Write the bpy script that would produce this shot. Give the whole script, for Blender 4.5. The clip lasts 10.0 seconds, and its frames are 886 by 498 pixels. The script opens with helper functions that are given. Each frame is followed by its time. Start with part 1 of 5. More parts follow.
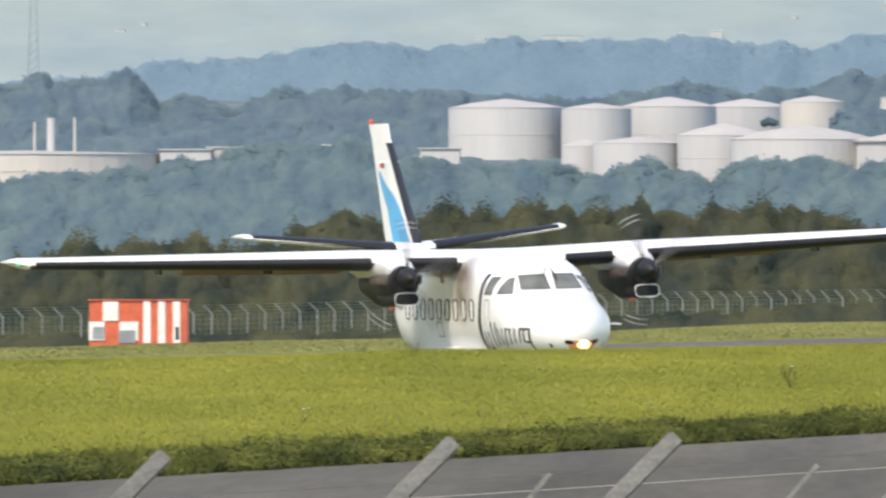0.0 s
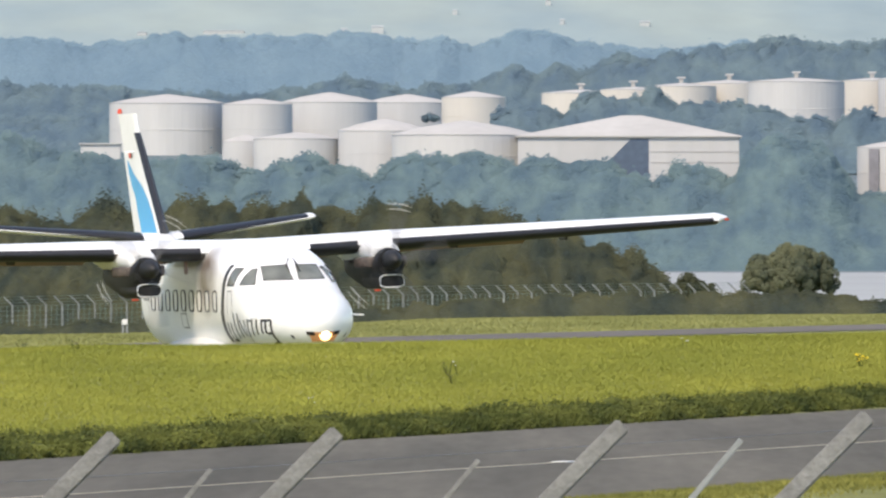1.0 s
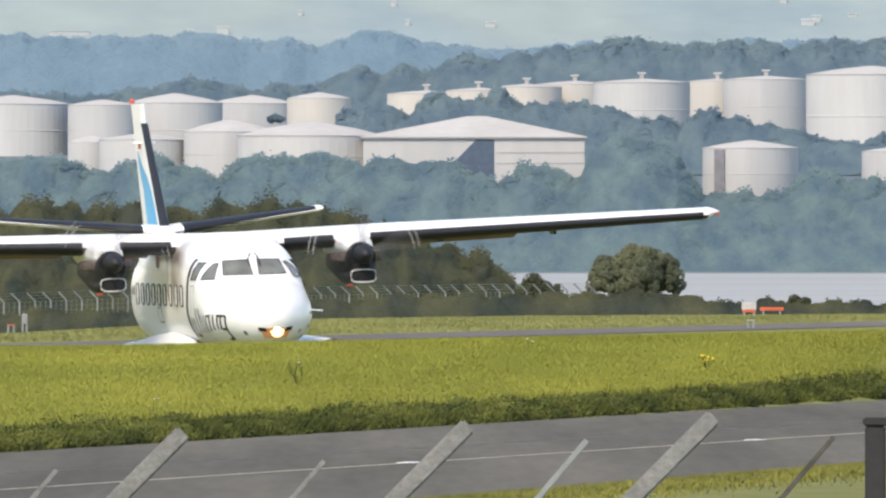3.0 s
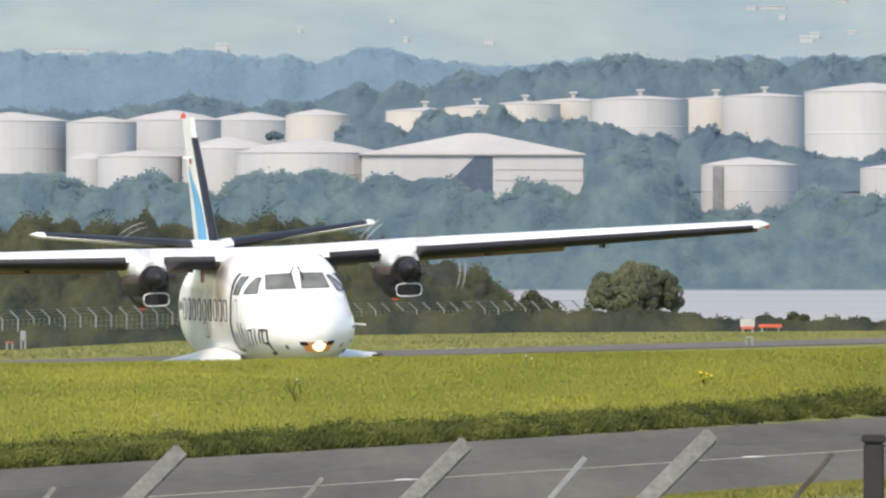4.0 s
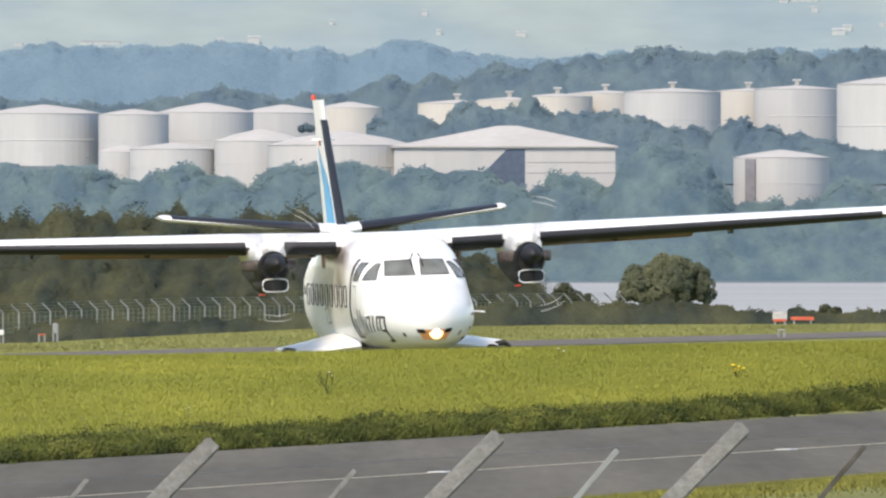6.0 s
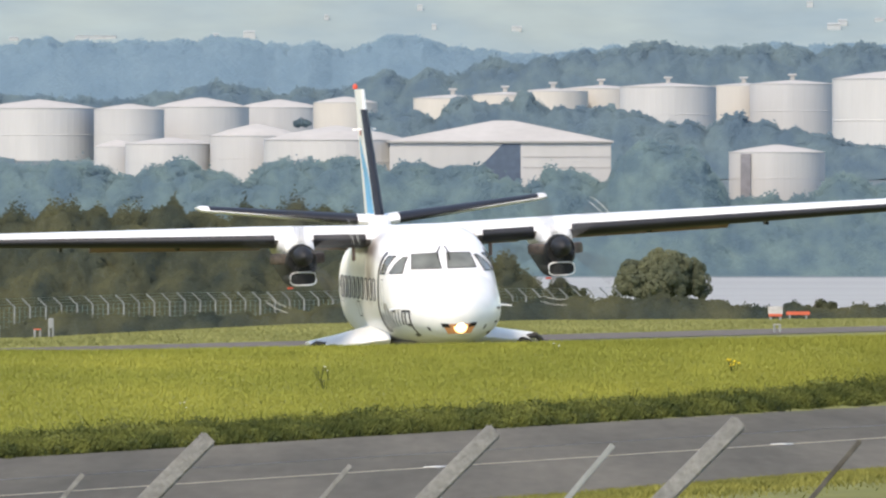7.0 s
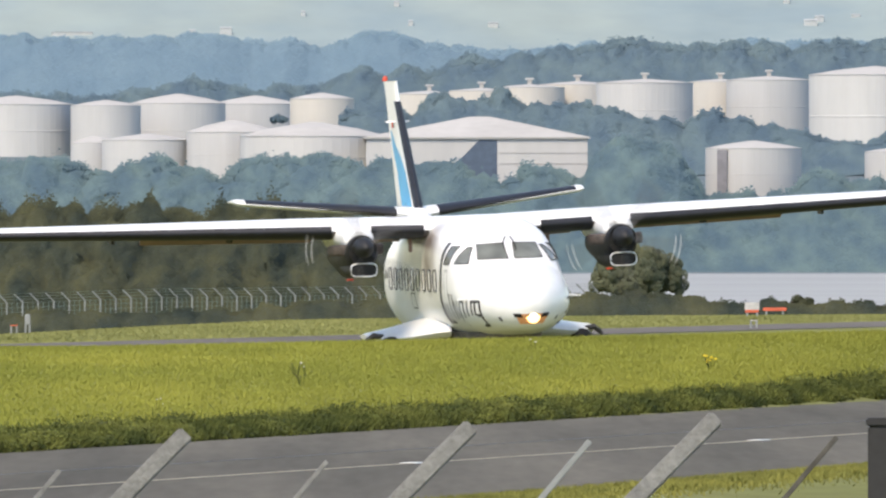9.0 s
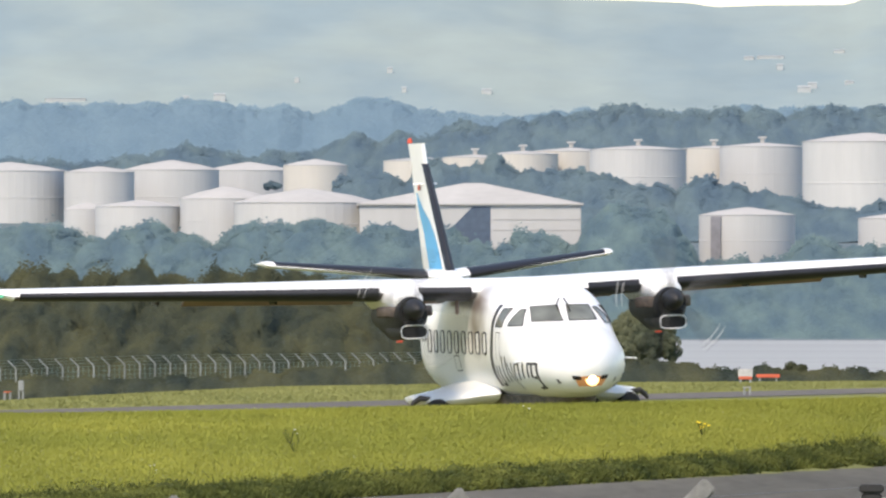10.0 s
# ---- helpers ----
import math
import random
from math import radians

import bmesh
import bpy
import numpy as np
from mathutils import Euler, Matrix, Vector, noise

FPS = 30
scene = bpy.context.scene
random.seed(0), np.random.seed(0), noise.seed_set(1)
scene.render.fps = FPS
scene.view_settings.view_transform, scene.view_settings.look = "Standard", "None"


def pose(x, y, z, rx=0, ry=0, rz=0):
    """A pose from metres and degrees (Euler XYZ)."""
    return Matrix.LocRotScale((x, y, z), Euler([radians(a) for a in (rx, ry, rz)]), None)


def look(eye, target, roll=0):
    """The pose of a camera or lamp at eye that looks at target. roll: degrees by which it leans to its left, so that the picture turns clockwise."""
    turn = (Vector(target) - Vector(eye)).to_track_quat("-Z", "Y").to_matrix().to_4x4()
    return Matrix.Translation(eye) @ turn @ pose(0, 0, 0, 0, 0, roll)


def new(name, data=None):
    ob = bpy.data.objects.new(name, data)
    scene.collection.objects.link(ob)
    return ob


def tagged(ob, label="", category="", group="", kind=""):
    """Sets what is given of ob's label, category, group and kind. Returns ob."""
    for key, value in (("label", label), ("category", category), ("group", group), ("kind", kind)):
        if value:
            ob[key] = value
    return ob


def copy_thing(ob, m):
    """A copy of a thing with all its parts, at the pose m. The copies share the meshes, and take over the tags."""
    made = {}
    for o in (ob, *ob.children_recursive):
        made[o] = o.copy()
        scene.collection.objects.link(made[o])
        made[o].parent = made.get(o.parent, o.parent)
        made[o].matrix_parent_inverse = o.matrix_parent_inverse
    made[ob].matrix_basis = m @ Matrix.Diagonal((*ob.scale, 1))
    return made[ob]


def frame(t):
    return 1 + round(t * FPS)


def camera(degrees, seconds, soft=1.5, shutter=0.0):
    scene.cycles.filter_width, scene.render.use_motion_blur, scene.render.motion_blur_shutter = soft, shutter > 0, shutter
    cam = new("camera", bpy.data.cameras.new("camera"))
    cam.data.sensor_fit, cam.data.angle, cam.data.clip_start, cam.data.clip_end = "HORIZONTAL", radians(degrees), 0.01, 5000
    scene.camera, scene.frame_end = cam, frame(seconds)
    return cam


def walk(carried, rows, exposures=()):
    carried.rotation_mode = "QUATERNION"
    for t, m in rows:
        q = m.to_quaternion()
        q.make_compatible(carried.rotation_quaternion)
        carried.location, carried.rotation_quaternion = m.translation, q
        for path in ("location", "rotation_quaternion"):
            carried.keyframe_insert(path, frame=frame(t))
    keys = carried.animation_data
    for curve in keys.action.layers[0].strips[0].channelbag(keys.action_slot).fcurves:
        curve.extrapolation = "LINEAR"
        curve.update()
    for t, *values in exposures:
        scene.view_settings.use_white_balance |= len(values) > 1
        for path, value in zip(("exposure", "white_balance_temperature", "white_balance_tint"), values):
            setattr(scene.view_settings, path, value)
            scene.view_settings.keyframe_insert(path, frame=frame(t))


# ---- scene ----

from mathutils.bvhtree import BVHTree

CAM_ROWS = [  # seconds, pan, tilt, roll in degrees
    (0, -1.0338, -0.0729, -0.004),
    (0.5, -0.6620, -0.0831, -0.009),
    (1, -0.2710, -0.0832, 0.003),
    (1.5, -0.2161, -0.0800, 0.004),
    (2, -0.0771, -0.0688, 0.008),
    (2.5, 0.0689, -0.0947, -0.008),
    (4, 0.0800, -0.0430, -0.008),
    (4.5, 0.0109, -0.0509, -0.014),
    (5, -0.0269, -0.0487, -0.012),
    (5.5, 0.0000, -0.0521, -0.000),
    (7, 0.0175, -0.0716, -0.005),
    (7.5, 0.0443, -0.0547, -0.016),
    (8, 0.0507, -0.0677, -0.006),
    (8.5, 0.0758, -0.0660, -0.046),
    (9, 0.0701, -0.0804, -0.019),
    (9.5, 0.0147, 0.0154, -0.011),
    (10, 0.0849, 0.0694, -0.001),
]
PLANE_ROWS = [  # seconds, nose x, y, ground z, heading, pitch, roll
    (0, -6.145, 488.72, -0.406, 16.23, -0.19, 1.96),
    (0.5, -5.384, 487.10, -0.347, 15.69, -0.20, 2.04),
    (1, -4.558, 485.52, -0.310, 15.35, -0.21, 2.18),
    (1.5, -3.956, 483.95, -0.258, 14.02, -0.23, 1.91),
    (2, -3.375, 482.35, -0.236, 12.77, -0.29, 2.01),
    (2.5, -2.897, 480.76, -0.216, 11.48, -0.49, 2.02),
    (4, -1.658, 475.98, -0.120, 9.49, -0.33, 2.18),
    (4.5, -1.193, 474.53, -0.084, 9.85, -0.41, 2.01),
    (5, -0.766, 473.19, -0.047, 9.71, -0.37, 1.99),
    (5.5, -0.375, 471.84, -0.018, 9.22, -0.45, 2.03),
    (7, 0.471, 467.60, 0.019, 6.87, -0.86, 2.22),
    (7.5, 0.817, 466.20, 0.048, 7.11, -0.82, 2.40),
    (8, 1.270, 464.82, 0.072, 8.14, -0.70, 2.50),
    (8.5, 1.741, 463.47, 0.107, 9.15, -0.60, 2.39),
    (9, 2.204, 462.15, 0.151, 9.57, -0.53, 2.45),
    (9.5, 2.715, 460.85, 0.182, 10.30, -0.63, 2.38),
    (10, 3.365, 459.54, 0.237, 11.92, -0.45, 2.18),
]

EYE = (0.0, 0.0, 3.18)


def aim(pan, tilt, roll):
    p, q = radians(pan), radians(tilt)
    way = Vector((math.tan(p), 1.0, math.tan(q)))
    return look(EYE, Vector(EYE) + way * 100, roll)


cam = camera(1.9934, 10.0, soft=2.3, shutter=0.3)
walk(cam, [(t, aim(a, b, c)) for t, a, b, c in CAM_ROWS], exposures=[(0.0, 0.93, 7200, 14), (10.0, 0.93, 7200, 14)])

# ---- daylight ----
SUN_WAY = Vector((-0.30, -0.56, 0.76)).normalized()
world = bpy.data.worlds.new("world")
scene.world = world
world.use_nodes = True
wn = world.node_tree
sky = wn.nodes.new("ShaderNodeTexSky")
sky.sky_type = "NISHITA"
sky.sun_disc = False
sky.sun_elevation = math.asin(SUN_WAY.z)
sky.sun_rotation = math.atan2(SUN_WAY.x, SUN_WAY.y)
sky.air_density, sky.dust_density, sky.ozone_density = 1.0, 0.5, 1.0
wn.links.new(sky.outputs[0], wn.nodes["Background"].inputs[0])
wn.nodes["Background"].inputs[1].default_value = 0.15
sun = new("sun", bpy.data.lights.new("sun", "SUN"))
sun.data.energy, sun.data.angle, sun.data.color = 2.2, radians(10.0), (1.0, 0.91, 0.77)
sun.matrix_world = look(SUN_WAY * 50, (0, 0, 0))


# ---- materials ----
def material(name, colour, rough=0.6, metal=0.0, vary=0.15, big=1.0, fine=20.0, bump=0.0, tint=None, island=0.0, random=0.0, stretch=(1, 1, 1), spec=0.5):
    """Procedural surface: colour broken by a large and a fine noise, with relief."""
    m = bpy.data.materials.new(name)
    m.use_nodes = True
    nt = m.node_tree
    b = nt.nodes["Principled BSDF"]
    b.inputs["Roughness"].default_value, b.inputs["Metallic"].default_value = rough, metal
    b.inputs["Specular IOR Level"].default_value = spec
    co = nt.nodes.new("ShaderNodeTexCoord")
    mp = nt.nodes.new("ShaderNodeMapping")
    mp.inputs["Scale"].default_value = stretch
    nt.links.new(co.outputs["Object"], mp.inputs[0])
    n1, n2 = nt.nodes.new("ShaderNodeTexNoise"), nt.nodes.new("ShaderNodeTexNoise")
    n1.inputs["Scale"].default_value, n2.inputs["Scale"].default_value = big, fine
    n1.inputs["Detail"].default_value, n2.inputs["Detail"].default_value = 4, 3
    for n in (n1, n2):
        nt.links.new(mp.outputs[0], n.inputs["Vector"])
    mix1, mix2 = nt.nodes.new("ShaderNodeMix"), nt.nodes.new("ShaderNodeMix")
    for k in (mix1, mix2):
        k.data_type = "RGBA"
    tint = tint or tuple(c * (1 - 2 * vary) for c in colour)
    mix1.inputs[6].default_value, mix1.inputs[7].default_value = (*colour, 1), (*tint, 1)
    ramp = nt.nodes.new("ShaderNodeMapRange")
    ramp.inputs[1].default_value, ramp.inputs[2].default_value = 0.35, 0.65
    nt.links.new(n1.outputs[0], ramp.inputs[0])
    nt.links.new(ramp.outputs[0], mix1.inputs[0])
    mix2.blend_type = "MULTIPLY"
    mix2.inputs[0].default_value = 1.0
    rng = nt.nodes.new("ShaderNodeMapRange")
    rng.inputs[1].default_value, rng.inputs[2].default_value = 0.25, 0.75
    rng.inputs[3].default_value, rng.inputs[4].default_value = 1 - vary, 1 + vary
    nt.links.new(n2.outputs[0], rng.inputs[0])
    last = rng.outputs[0]
    for amount, node, out in ((island, "ShaderNodeNewGeometry", "Random Per Island"), (random, "ShaderNodeObjectInfo", "Random")):
        if amount:
            src = nt.nodes.new(node)
            r2 = nt.nodes.new("ShaderNodeMapRange")
            r2.inputs[3].default_value, r2.inputs[4].default_value = 1 - amount, 1 + amount
            nt.links.new(src.outputs[out], r2.inputs[0])
            mul = nt.nodes.new("ShaderNodeMath")
            mul.operation = "MULTIPLY"
            nt.links.new(last, mul.inputs[0])
            nt.links.new(r2.outputs[0], mul.inputs[1])
            last = mul.outputs[0]
    nt.links.new(mix1.outputs[2], mix2.inputs[6])
    nt.links.new(last, mix2.inputs[7])
    nt.links.new(mix2.outputs[2], b.inputs["Base Color"])
    if bump:
        bp = nt.nodes.new("ShaderNodeBump")
        bp.inputs["Strength"].default_value = bump
        bp.inputs["Distance"].default_value = 0.02
        nt.links.new(n2.outputs[0], bp.inputs["Height"])
        nt.links.new(bp.outputs[0], b.inputs["Normal"])
    return m


def glowing(name, colour, strength):
    m = bpy.data.materials.new(name)
    m.use_nodes = True
    b = m.node_tree.nodes["Principled BSDF"]
    b.inputs["Base Color"].default_value = (*colour, 1)
    b.inputs["Emission Color"].default_value = (*colour, 1)
    b.inputs["Emission Strength"].default_value = strength
    return m


GRASS_SOIL = material("grass_ground", (0.185, 0.189, 0.065), 0.95, vary=0.15, big=0.05, fine=1.5, bump=0.3, tint=(0.142, 0.150, 0.052), stretch=(1, 0.2, 1), spec=0.05)
GRASS_BLADE = material("grass_blades", (0.250, 0.253, 0.047), 0.85, vary=0.1, big=0.3, fine=1.3, tint=(0.180, 0.195, 0.037), island=0.08, stretch=(0.7, 0.1, 1), spec=0.12)
FAR_GRASS = material("far_airfield_grass", (0.225, 0.230, 0.086), 0.9, vary=0.12, big=0.3, fine=1.2, tint=(0.172, 0.181, 0.067), island=0.1, stretch=(0.7, 0.08, 1), spec=0.1)
NEAR_BLADE = material("near_grass_blades", (0.205, 0.195, 0.048), 0.85, vary=0.15, big=0.6, fine=3, tint=(0.12, 0.125, 0.035), island=0.15, stretch=(1, 0.2, 1), spec=0.12)
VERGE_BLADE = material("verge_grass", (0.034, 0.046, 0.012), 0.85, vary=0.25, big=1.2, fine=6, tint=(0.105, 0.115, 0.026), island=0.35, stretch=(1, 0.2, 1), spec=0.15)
WEED_YELLOW = material("ragwort_flowers", (0.75, 0.55, 0.02), 0.7, vary=0.1)
WEED_WHITE = material("white_flowers", (0.5, 0.5, 0.42), 0.7, vary=0.1)
ASPHALT = material("taxiway_asphalt", (0.131, 0.122, 0.101), 0.95, vary=0.13, big=0.4, fine=5, bump=0.3, tint=(0.077, 0.073, 0.062), stretch=(1.0, 0.03, 1), spec=0.05)
RUNWAY = material("runway_asphalt", (0.146, 0.133, 0.120), 0.95, vary=0.12, big=0.1, fine=3, tint=(0.112, 0.103, 0.095), stretch=(1, 0.1, 1), spec=0.05)
LINE_PAINT = material("line_paint", (0.42, 0.36, 0.25), 0.7, vary=0.2, big=2, fine=10)
CONCRETE = material("post_concrete", (0.235, 0.235, 0.225), 0.9, vary=0.2, big=4, fine=30, bump=0.5, tint=(0.15, 0.15, 0.145))
THIN_POST = material("rusty_steel_post", (0.085, 0.078, 0.065), 0.8, vary=0.25, big=6, fine=30)
DARK_POST = material("dark_timber", (0.03, 0.03, 0.03), 0.8, vary=0.2)
FENCE_GREY = material("galvanised_fence", (0.25, 0.265, 0.262), 0.6, vary=0.12, random=0.15)
FENCE_WIRE = material("green_wire", (0.172, 0.249, 0.224), 0.6, vary=0.15)
WHITE_PAINT = material("white_aircraft_paint", (0.8, 0.8, 0.79), 0.32, vary=0.03, big=0.8, fine=5, tint=(0.76, 0.76, 0.75))


def stained(m, place, radius, colour):
    """The same paint with a sooty brown stain blown round a place on both sides."""
    nt = m.node_tree
    b = nt.nodes["Principled BSDF"]
    old = b.inputs["Base Color"].links[0].from_socket
    co, sep, comb = nt.nodes.new("ShaderNodeTexCoord"), nt.nodes.new("ShaderNodeSeparateXYZ"), nt.nodes.new("ShaderNodeCombineXYZ")
    mag, dist, noise = nt.nodes.new("ShaderNodeMath"), nt.nodes.new("ShaderNodeVectorMath"), nt.nodes.new("ShaderNodeTexNoise")
    mag.operation, dist.operation = "ABSOLUTE", "DISTANCE"
    dist.inputs[1].default_value = place
    noise.inputs["Scale"].default_value, noise.inputs["Detail"].default_value = 1.3, 4
    nt.links.new(co.outputs["Object"], sep.inputs[0])
    nt.links.new(co.outputs["Object"], noise.inputs["Vector"])
    nt.links.new(sep.outputs[0], comb.inputs[0])
    nt.links.new(sep.outputs[1], mag.inputs[0])
    nt.links.new(mag.outputs[0], comb.inputs[1])
    nt.links.new(sep.outputs[2], comb.inputs[2])
    nt.links.new(comb.outputs[0], dist.inputs[0])
    fade, mul, mix = nt.nodes.new("ShaderNodeMapRange"), nt.nodes.new("ShaderNodeMath"), nt.nodes.new("ShaderNodeMix")
    fade.inputs[1].default_value, fade.inputs[2].default_value = radius, radius * 0.35
    nt.links.new(dist.outputs["Value"], fade.inputs[0])
    mul.operation, mix.data_type = "MULTIPLY", "RGBA"
    sharp = nt.nodes.new("ShaderNodeMapRange")
    sharp.inputs[1].default_value, sharp.inputs[2].default_value, sharp.inputs[3].default_value = 0.3, 0.6, 0.65
    nt.links.new(noise.outputs[0], sharp.inputs[0])
    nt.links.new(fade.outputs[0], mul.inputs[0])
    nt.links.new(sharp.outputs[0], mul.inputs[1])
    nt.links.new(mul.outputs[0], mix.inputs[0])
    nt.links.new(old, mix.inputs[6])
    mix.inputs[7].default_value = (*colour, 1)
    nt.links.new(mix.outputs[2], b.inputs["Base Color"])
    return m


FUSE_PAINT = stained(material("white_fuselage_paint", (0.8, 0.8, 0.79), 0.32, vary=0.03, big=0.8, fine=5, tint=(0.76, 0.76, 0.75)), (-4.55, 1.12, 2.28), 0.85, (0.13, 0.092, 0.065))
GREY_PAINT = material("light_grey_underside", (0.62, 0.62, 0.6), 0.45, vary=0.08, big=1.2, fine=8)
UNDERSIDE = material("shaded_grey_underside", (0.15, 0.135, 0.13), 0.8, vary=0.12, big=1.2, fine=8, spec=0.2)
BOOT = material("black_rubber_boot", (0.012, 0.013, 0.018), 0.5, vary=0.15, big=3, fine=20)
BLACK = material("black_cowling", (0.007, 0.007, 0.008), 0.6, vary=0.3, big=5, fine=30, tint=(0.02, 0.019, 0.018), spec=0.3)
SPINNER = material("dark_spinner", (0.014, 0.0145, 0.016), 0.62, vary=0.2, big=4, fine=25)
EXHAUST = material("scorched_exhaust", (0.12, 0.095, 0.08), 0.55, metal=0.3, vary=0.3, big=6, fine=25)
SOOT = material("sooty_metal", (0.05, 0.047, 0.045), 0.6, vary=0.25, big=4, fine=25)
BLADE_GREY = material("grey_propeller_blade", (0.06, 0.06, 0.062), 0.6, vary=0.1)
BELLY_SHADE = material("belly_shade", (0.04, 0.035, 0.03), 0.7, vary=0.4, big=3, fine=14, tint=(0.13, 0.105, 0.085))
CHROME = material("bare_metal_lip", (0.8, 0.8, 0.79), 0.35, metal=0.35, vary=0.05)
BLUE = material("blue_livery", (0.03, 0.36, 0.66), 0.35, vary=0.04)
DARKBLUE = material("grey_livery_letters", (0.05, 0.05, 0.055), 0.45, vary=0.05)
GLASS = material("cockpit_glass", (0.2, 0.21, 0.185), 0.12, vary=0.25, big=3, fine=6)
WINDOW = material("cabin_window", (0.035, 0.038, 0.042), 0.3, vary=0.1)
TYRE = material("tyre_rubber", (0.02, 0.02, 0.02), 0.85, vary=0.2)
# Brown holds the warm reflection under the flaps; also tan of doors and bracket.
FLAP_BROWN = material("flap_reflection_tan", (0.37, 0.25, 0.21), 0.7, vary=0.1, big=2, spec=0.2)
RED = material("red_paint", (0.62, 0.07, 0.03), 0.5, vary=0.1)
ORANGE = material("hut_orange", (0.62, 0.125, 0.06), 0.6, vary=0.1, big=2, fine=10)
BOARD_WHITE = material("weathered_board_white", (0.5, 0.49, 0.47), 0.7, vary=0.12, big=4, fine=12)
HUT_WHITE = material("hut_white", (0.78, 0.77, 0.74), 0.6, vary=0.08, big=2, fine=10)
HUT_GREY = material("hut_door_grey", (0.3, 0.33, 0.36), 0.6)
NAV_GREEN = glowing("green_lamp", (0.05, 0.4, 0.25), 0.4)
LAMP_GLOW = glowing("landing_lamp", (1.0, 0.80, 0.44), 4)
# Rim and glass glow themselves, in place of the bulb's light and halo.
LAMP_RIM = glowing("lamp_reflector_glow", (1.0, 0.62, 0.26), 1.7)
LAMP_LENS = glowing("lamp_glass_glow", (0.42, 0.2, 0.085), 0.25)
HEDGE = material("hedge_leaves", (0.066, 0.068, 0.036), 0.9, vary=0.15, big=0.45, fine=2.0, tint=(0.026, 0.034, 0.026), island=0.03, stretch=(1, 0.05, 0.6), spec=0.05)
BUSH = material("bush_leaves", (0.108, 0.115, 0.066), 0.85, vary=0.2, big=0.5, fine=3, tint=(0.062, 0.074, 0.05), island=0.1, spec=0.08)
# Distance haze, and sunlit against bluish crown tones, are put into these leaf colours.
WOOD_NEAR = material("hazed_wood_leaves", (0.112, 0.165, 0.168), 0.95, vary=0.05, big=0.24, fine=0.8, tint=(0.076, 0.12, 0.146), island=0.03, stretch=(1, 0.06, 1), spec=0.03)
WOOD_MID = material("hazed_mid_leaves", (0.112, 0.160, 0.176), 0.95, vary=0.05, big=0.24, fine=0.8, tint=(0.080, 0.122, 0.155), island=0.03, stretch=(1, 0.06, 1), spec=0.03)
WOOD_FAR = material("hazed_ridge_leaves", (0.148, 0.219, 0.262), 0.95, vary=0.03, big=0.16, fine=0.6, tint=(0.130, 0.198, 0.245), island=0.03, stretch=(1, 0.06, 1), spec=0.03)
BARK = material("bark", (0.08, 0.065, 0.05), 0.9, vary=0.2)
TANK = material("tank_white", (0.488, 0.486, 0.472), 0.9, vary=0.035, big=0.12, fine=0.6, tint=(0.445, 0.444, 0.436), stretch=(1, 1, 0.2), spec=0.05)
TANK_GREY = material("tank_grey", (0.468, 0.465, 0.455), 0.9, vary=0.035, big=0.12, fine=0.6, tint=(0.424, 0.423, 0.418), stretch=(1, 1, 0.2), spec=0.05)
TANK_CREAM = material("tank_cream", (0.54, 0.507, 0.452), 0.9, vary=0.035, big=0.12, fine=0.6, tint=(0.48, 0.457, 0.418), stretch=(1, 1, 0.2), spec=0.05)
ROOF_TAN = material("tank_roof", (0.432, 0.423, 0.405), 0.9, vary=0.05, big=0.1, fine=0.6, spec=0.1)
SHED_DARK = material("shed_shadowed_bay", (0.077, 0.112, 0.163), 0.7, vary=0.1)
STAIR_SHADOW = material("stair_shadow_grey", (0.24, 0.235, 0.25), 0.8, vary=0.1)
SHED_BAND = material("shed_seam", (0.38, 0.37, 0.36), 0.7, vary=0.1)
# Hill, houses and wood floor carry the distance haze in their base colour.
HILL = material("hazed_hill_fields", (0.228, 0.292, 0.305), 0.95, vary=0.05, big=0.04, fine=0.13, tint=(0.285, 0.338, 0.318), stretch=(0.7, 0.3, 1.0), spec=0.05)
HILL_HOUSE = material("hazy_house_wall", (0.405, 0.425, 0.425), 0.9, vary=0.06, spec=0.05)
WOOD_FLOOR = material("hazed_woodland_floor", (0.129, 0.172, 0.185), 0.95, vary=0.15, big=0.05, fine=0.4)
WATER = material("estuary_water", (0.315, 0.318, 0.305), 0.6, vary=0.06, big=0.02, fine=0.2, stretch=(0.3, 1, 1), spec=0.15)


# ---- mesh helpers ----
def mesh_of(name, bm, mat, smooth=False):
    me = bpy.data.meshes.new(name)
    bm.normal_update()
    bm.to_mesh(me)
    bm.free()
    me.materials.append(mat)
    if smooth:
        me.shade_smooth()
        me.set_sharp_from_angle(angle=radians(38))
    return me


def part(name, bm, mat, parent=None, label="", smooth=False, at=None):
    ob = new(name, mesh_of(name, bm, mat, smooth))
    if parent is not None:
        ob.parent = parent
    if at is not None:
        ob.matrix_basis = at
    return tagged(ob, label)


def box_bm(x0, x1, y0, y1, z0, z1, bevel=0.0):
    bm = bmesh.new()
    bmesh.ops.create_cube(bm, size=1.0)
    for v in bm.verts:
        v.co = Vector((x0 + (v.co.x + 0.5) * (x1 - x0), y0 + (v.co.y + 0.5) * (y1 - y0), z0 + (v.co.z + 0.5) * (z1 - z0)))
    if bevel:
        bmesh.ops.bevel(bm, geom=bm.edges[:], offset=bevel, segments=2, affect="EDGES")
    return bm


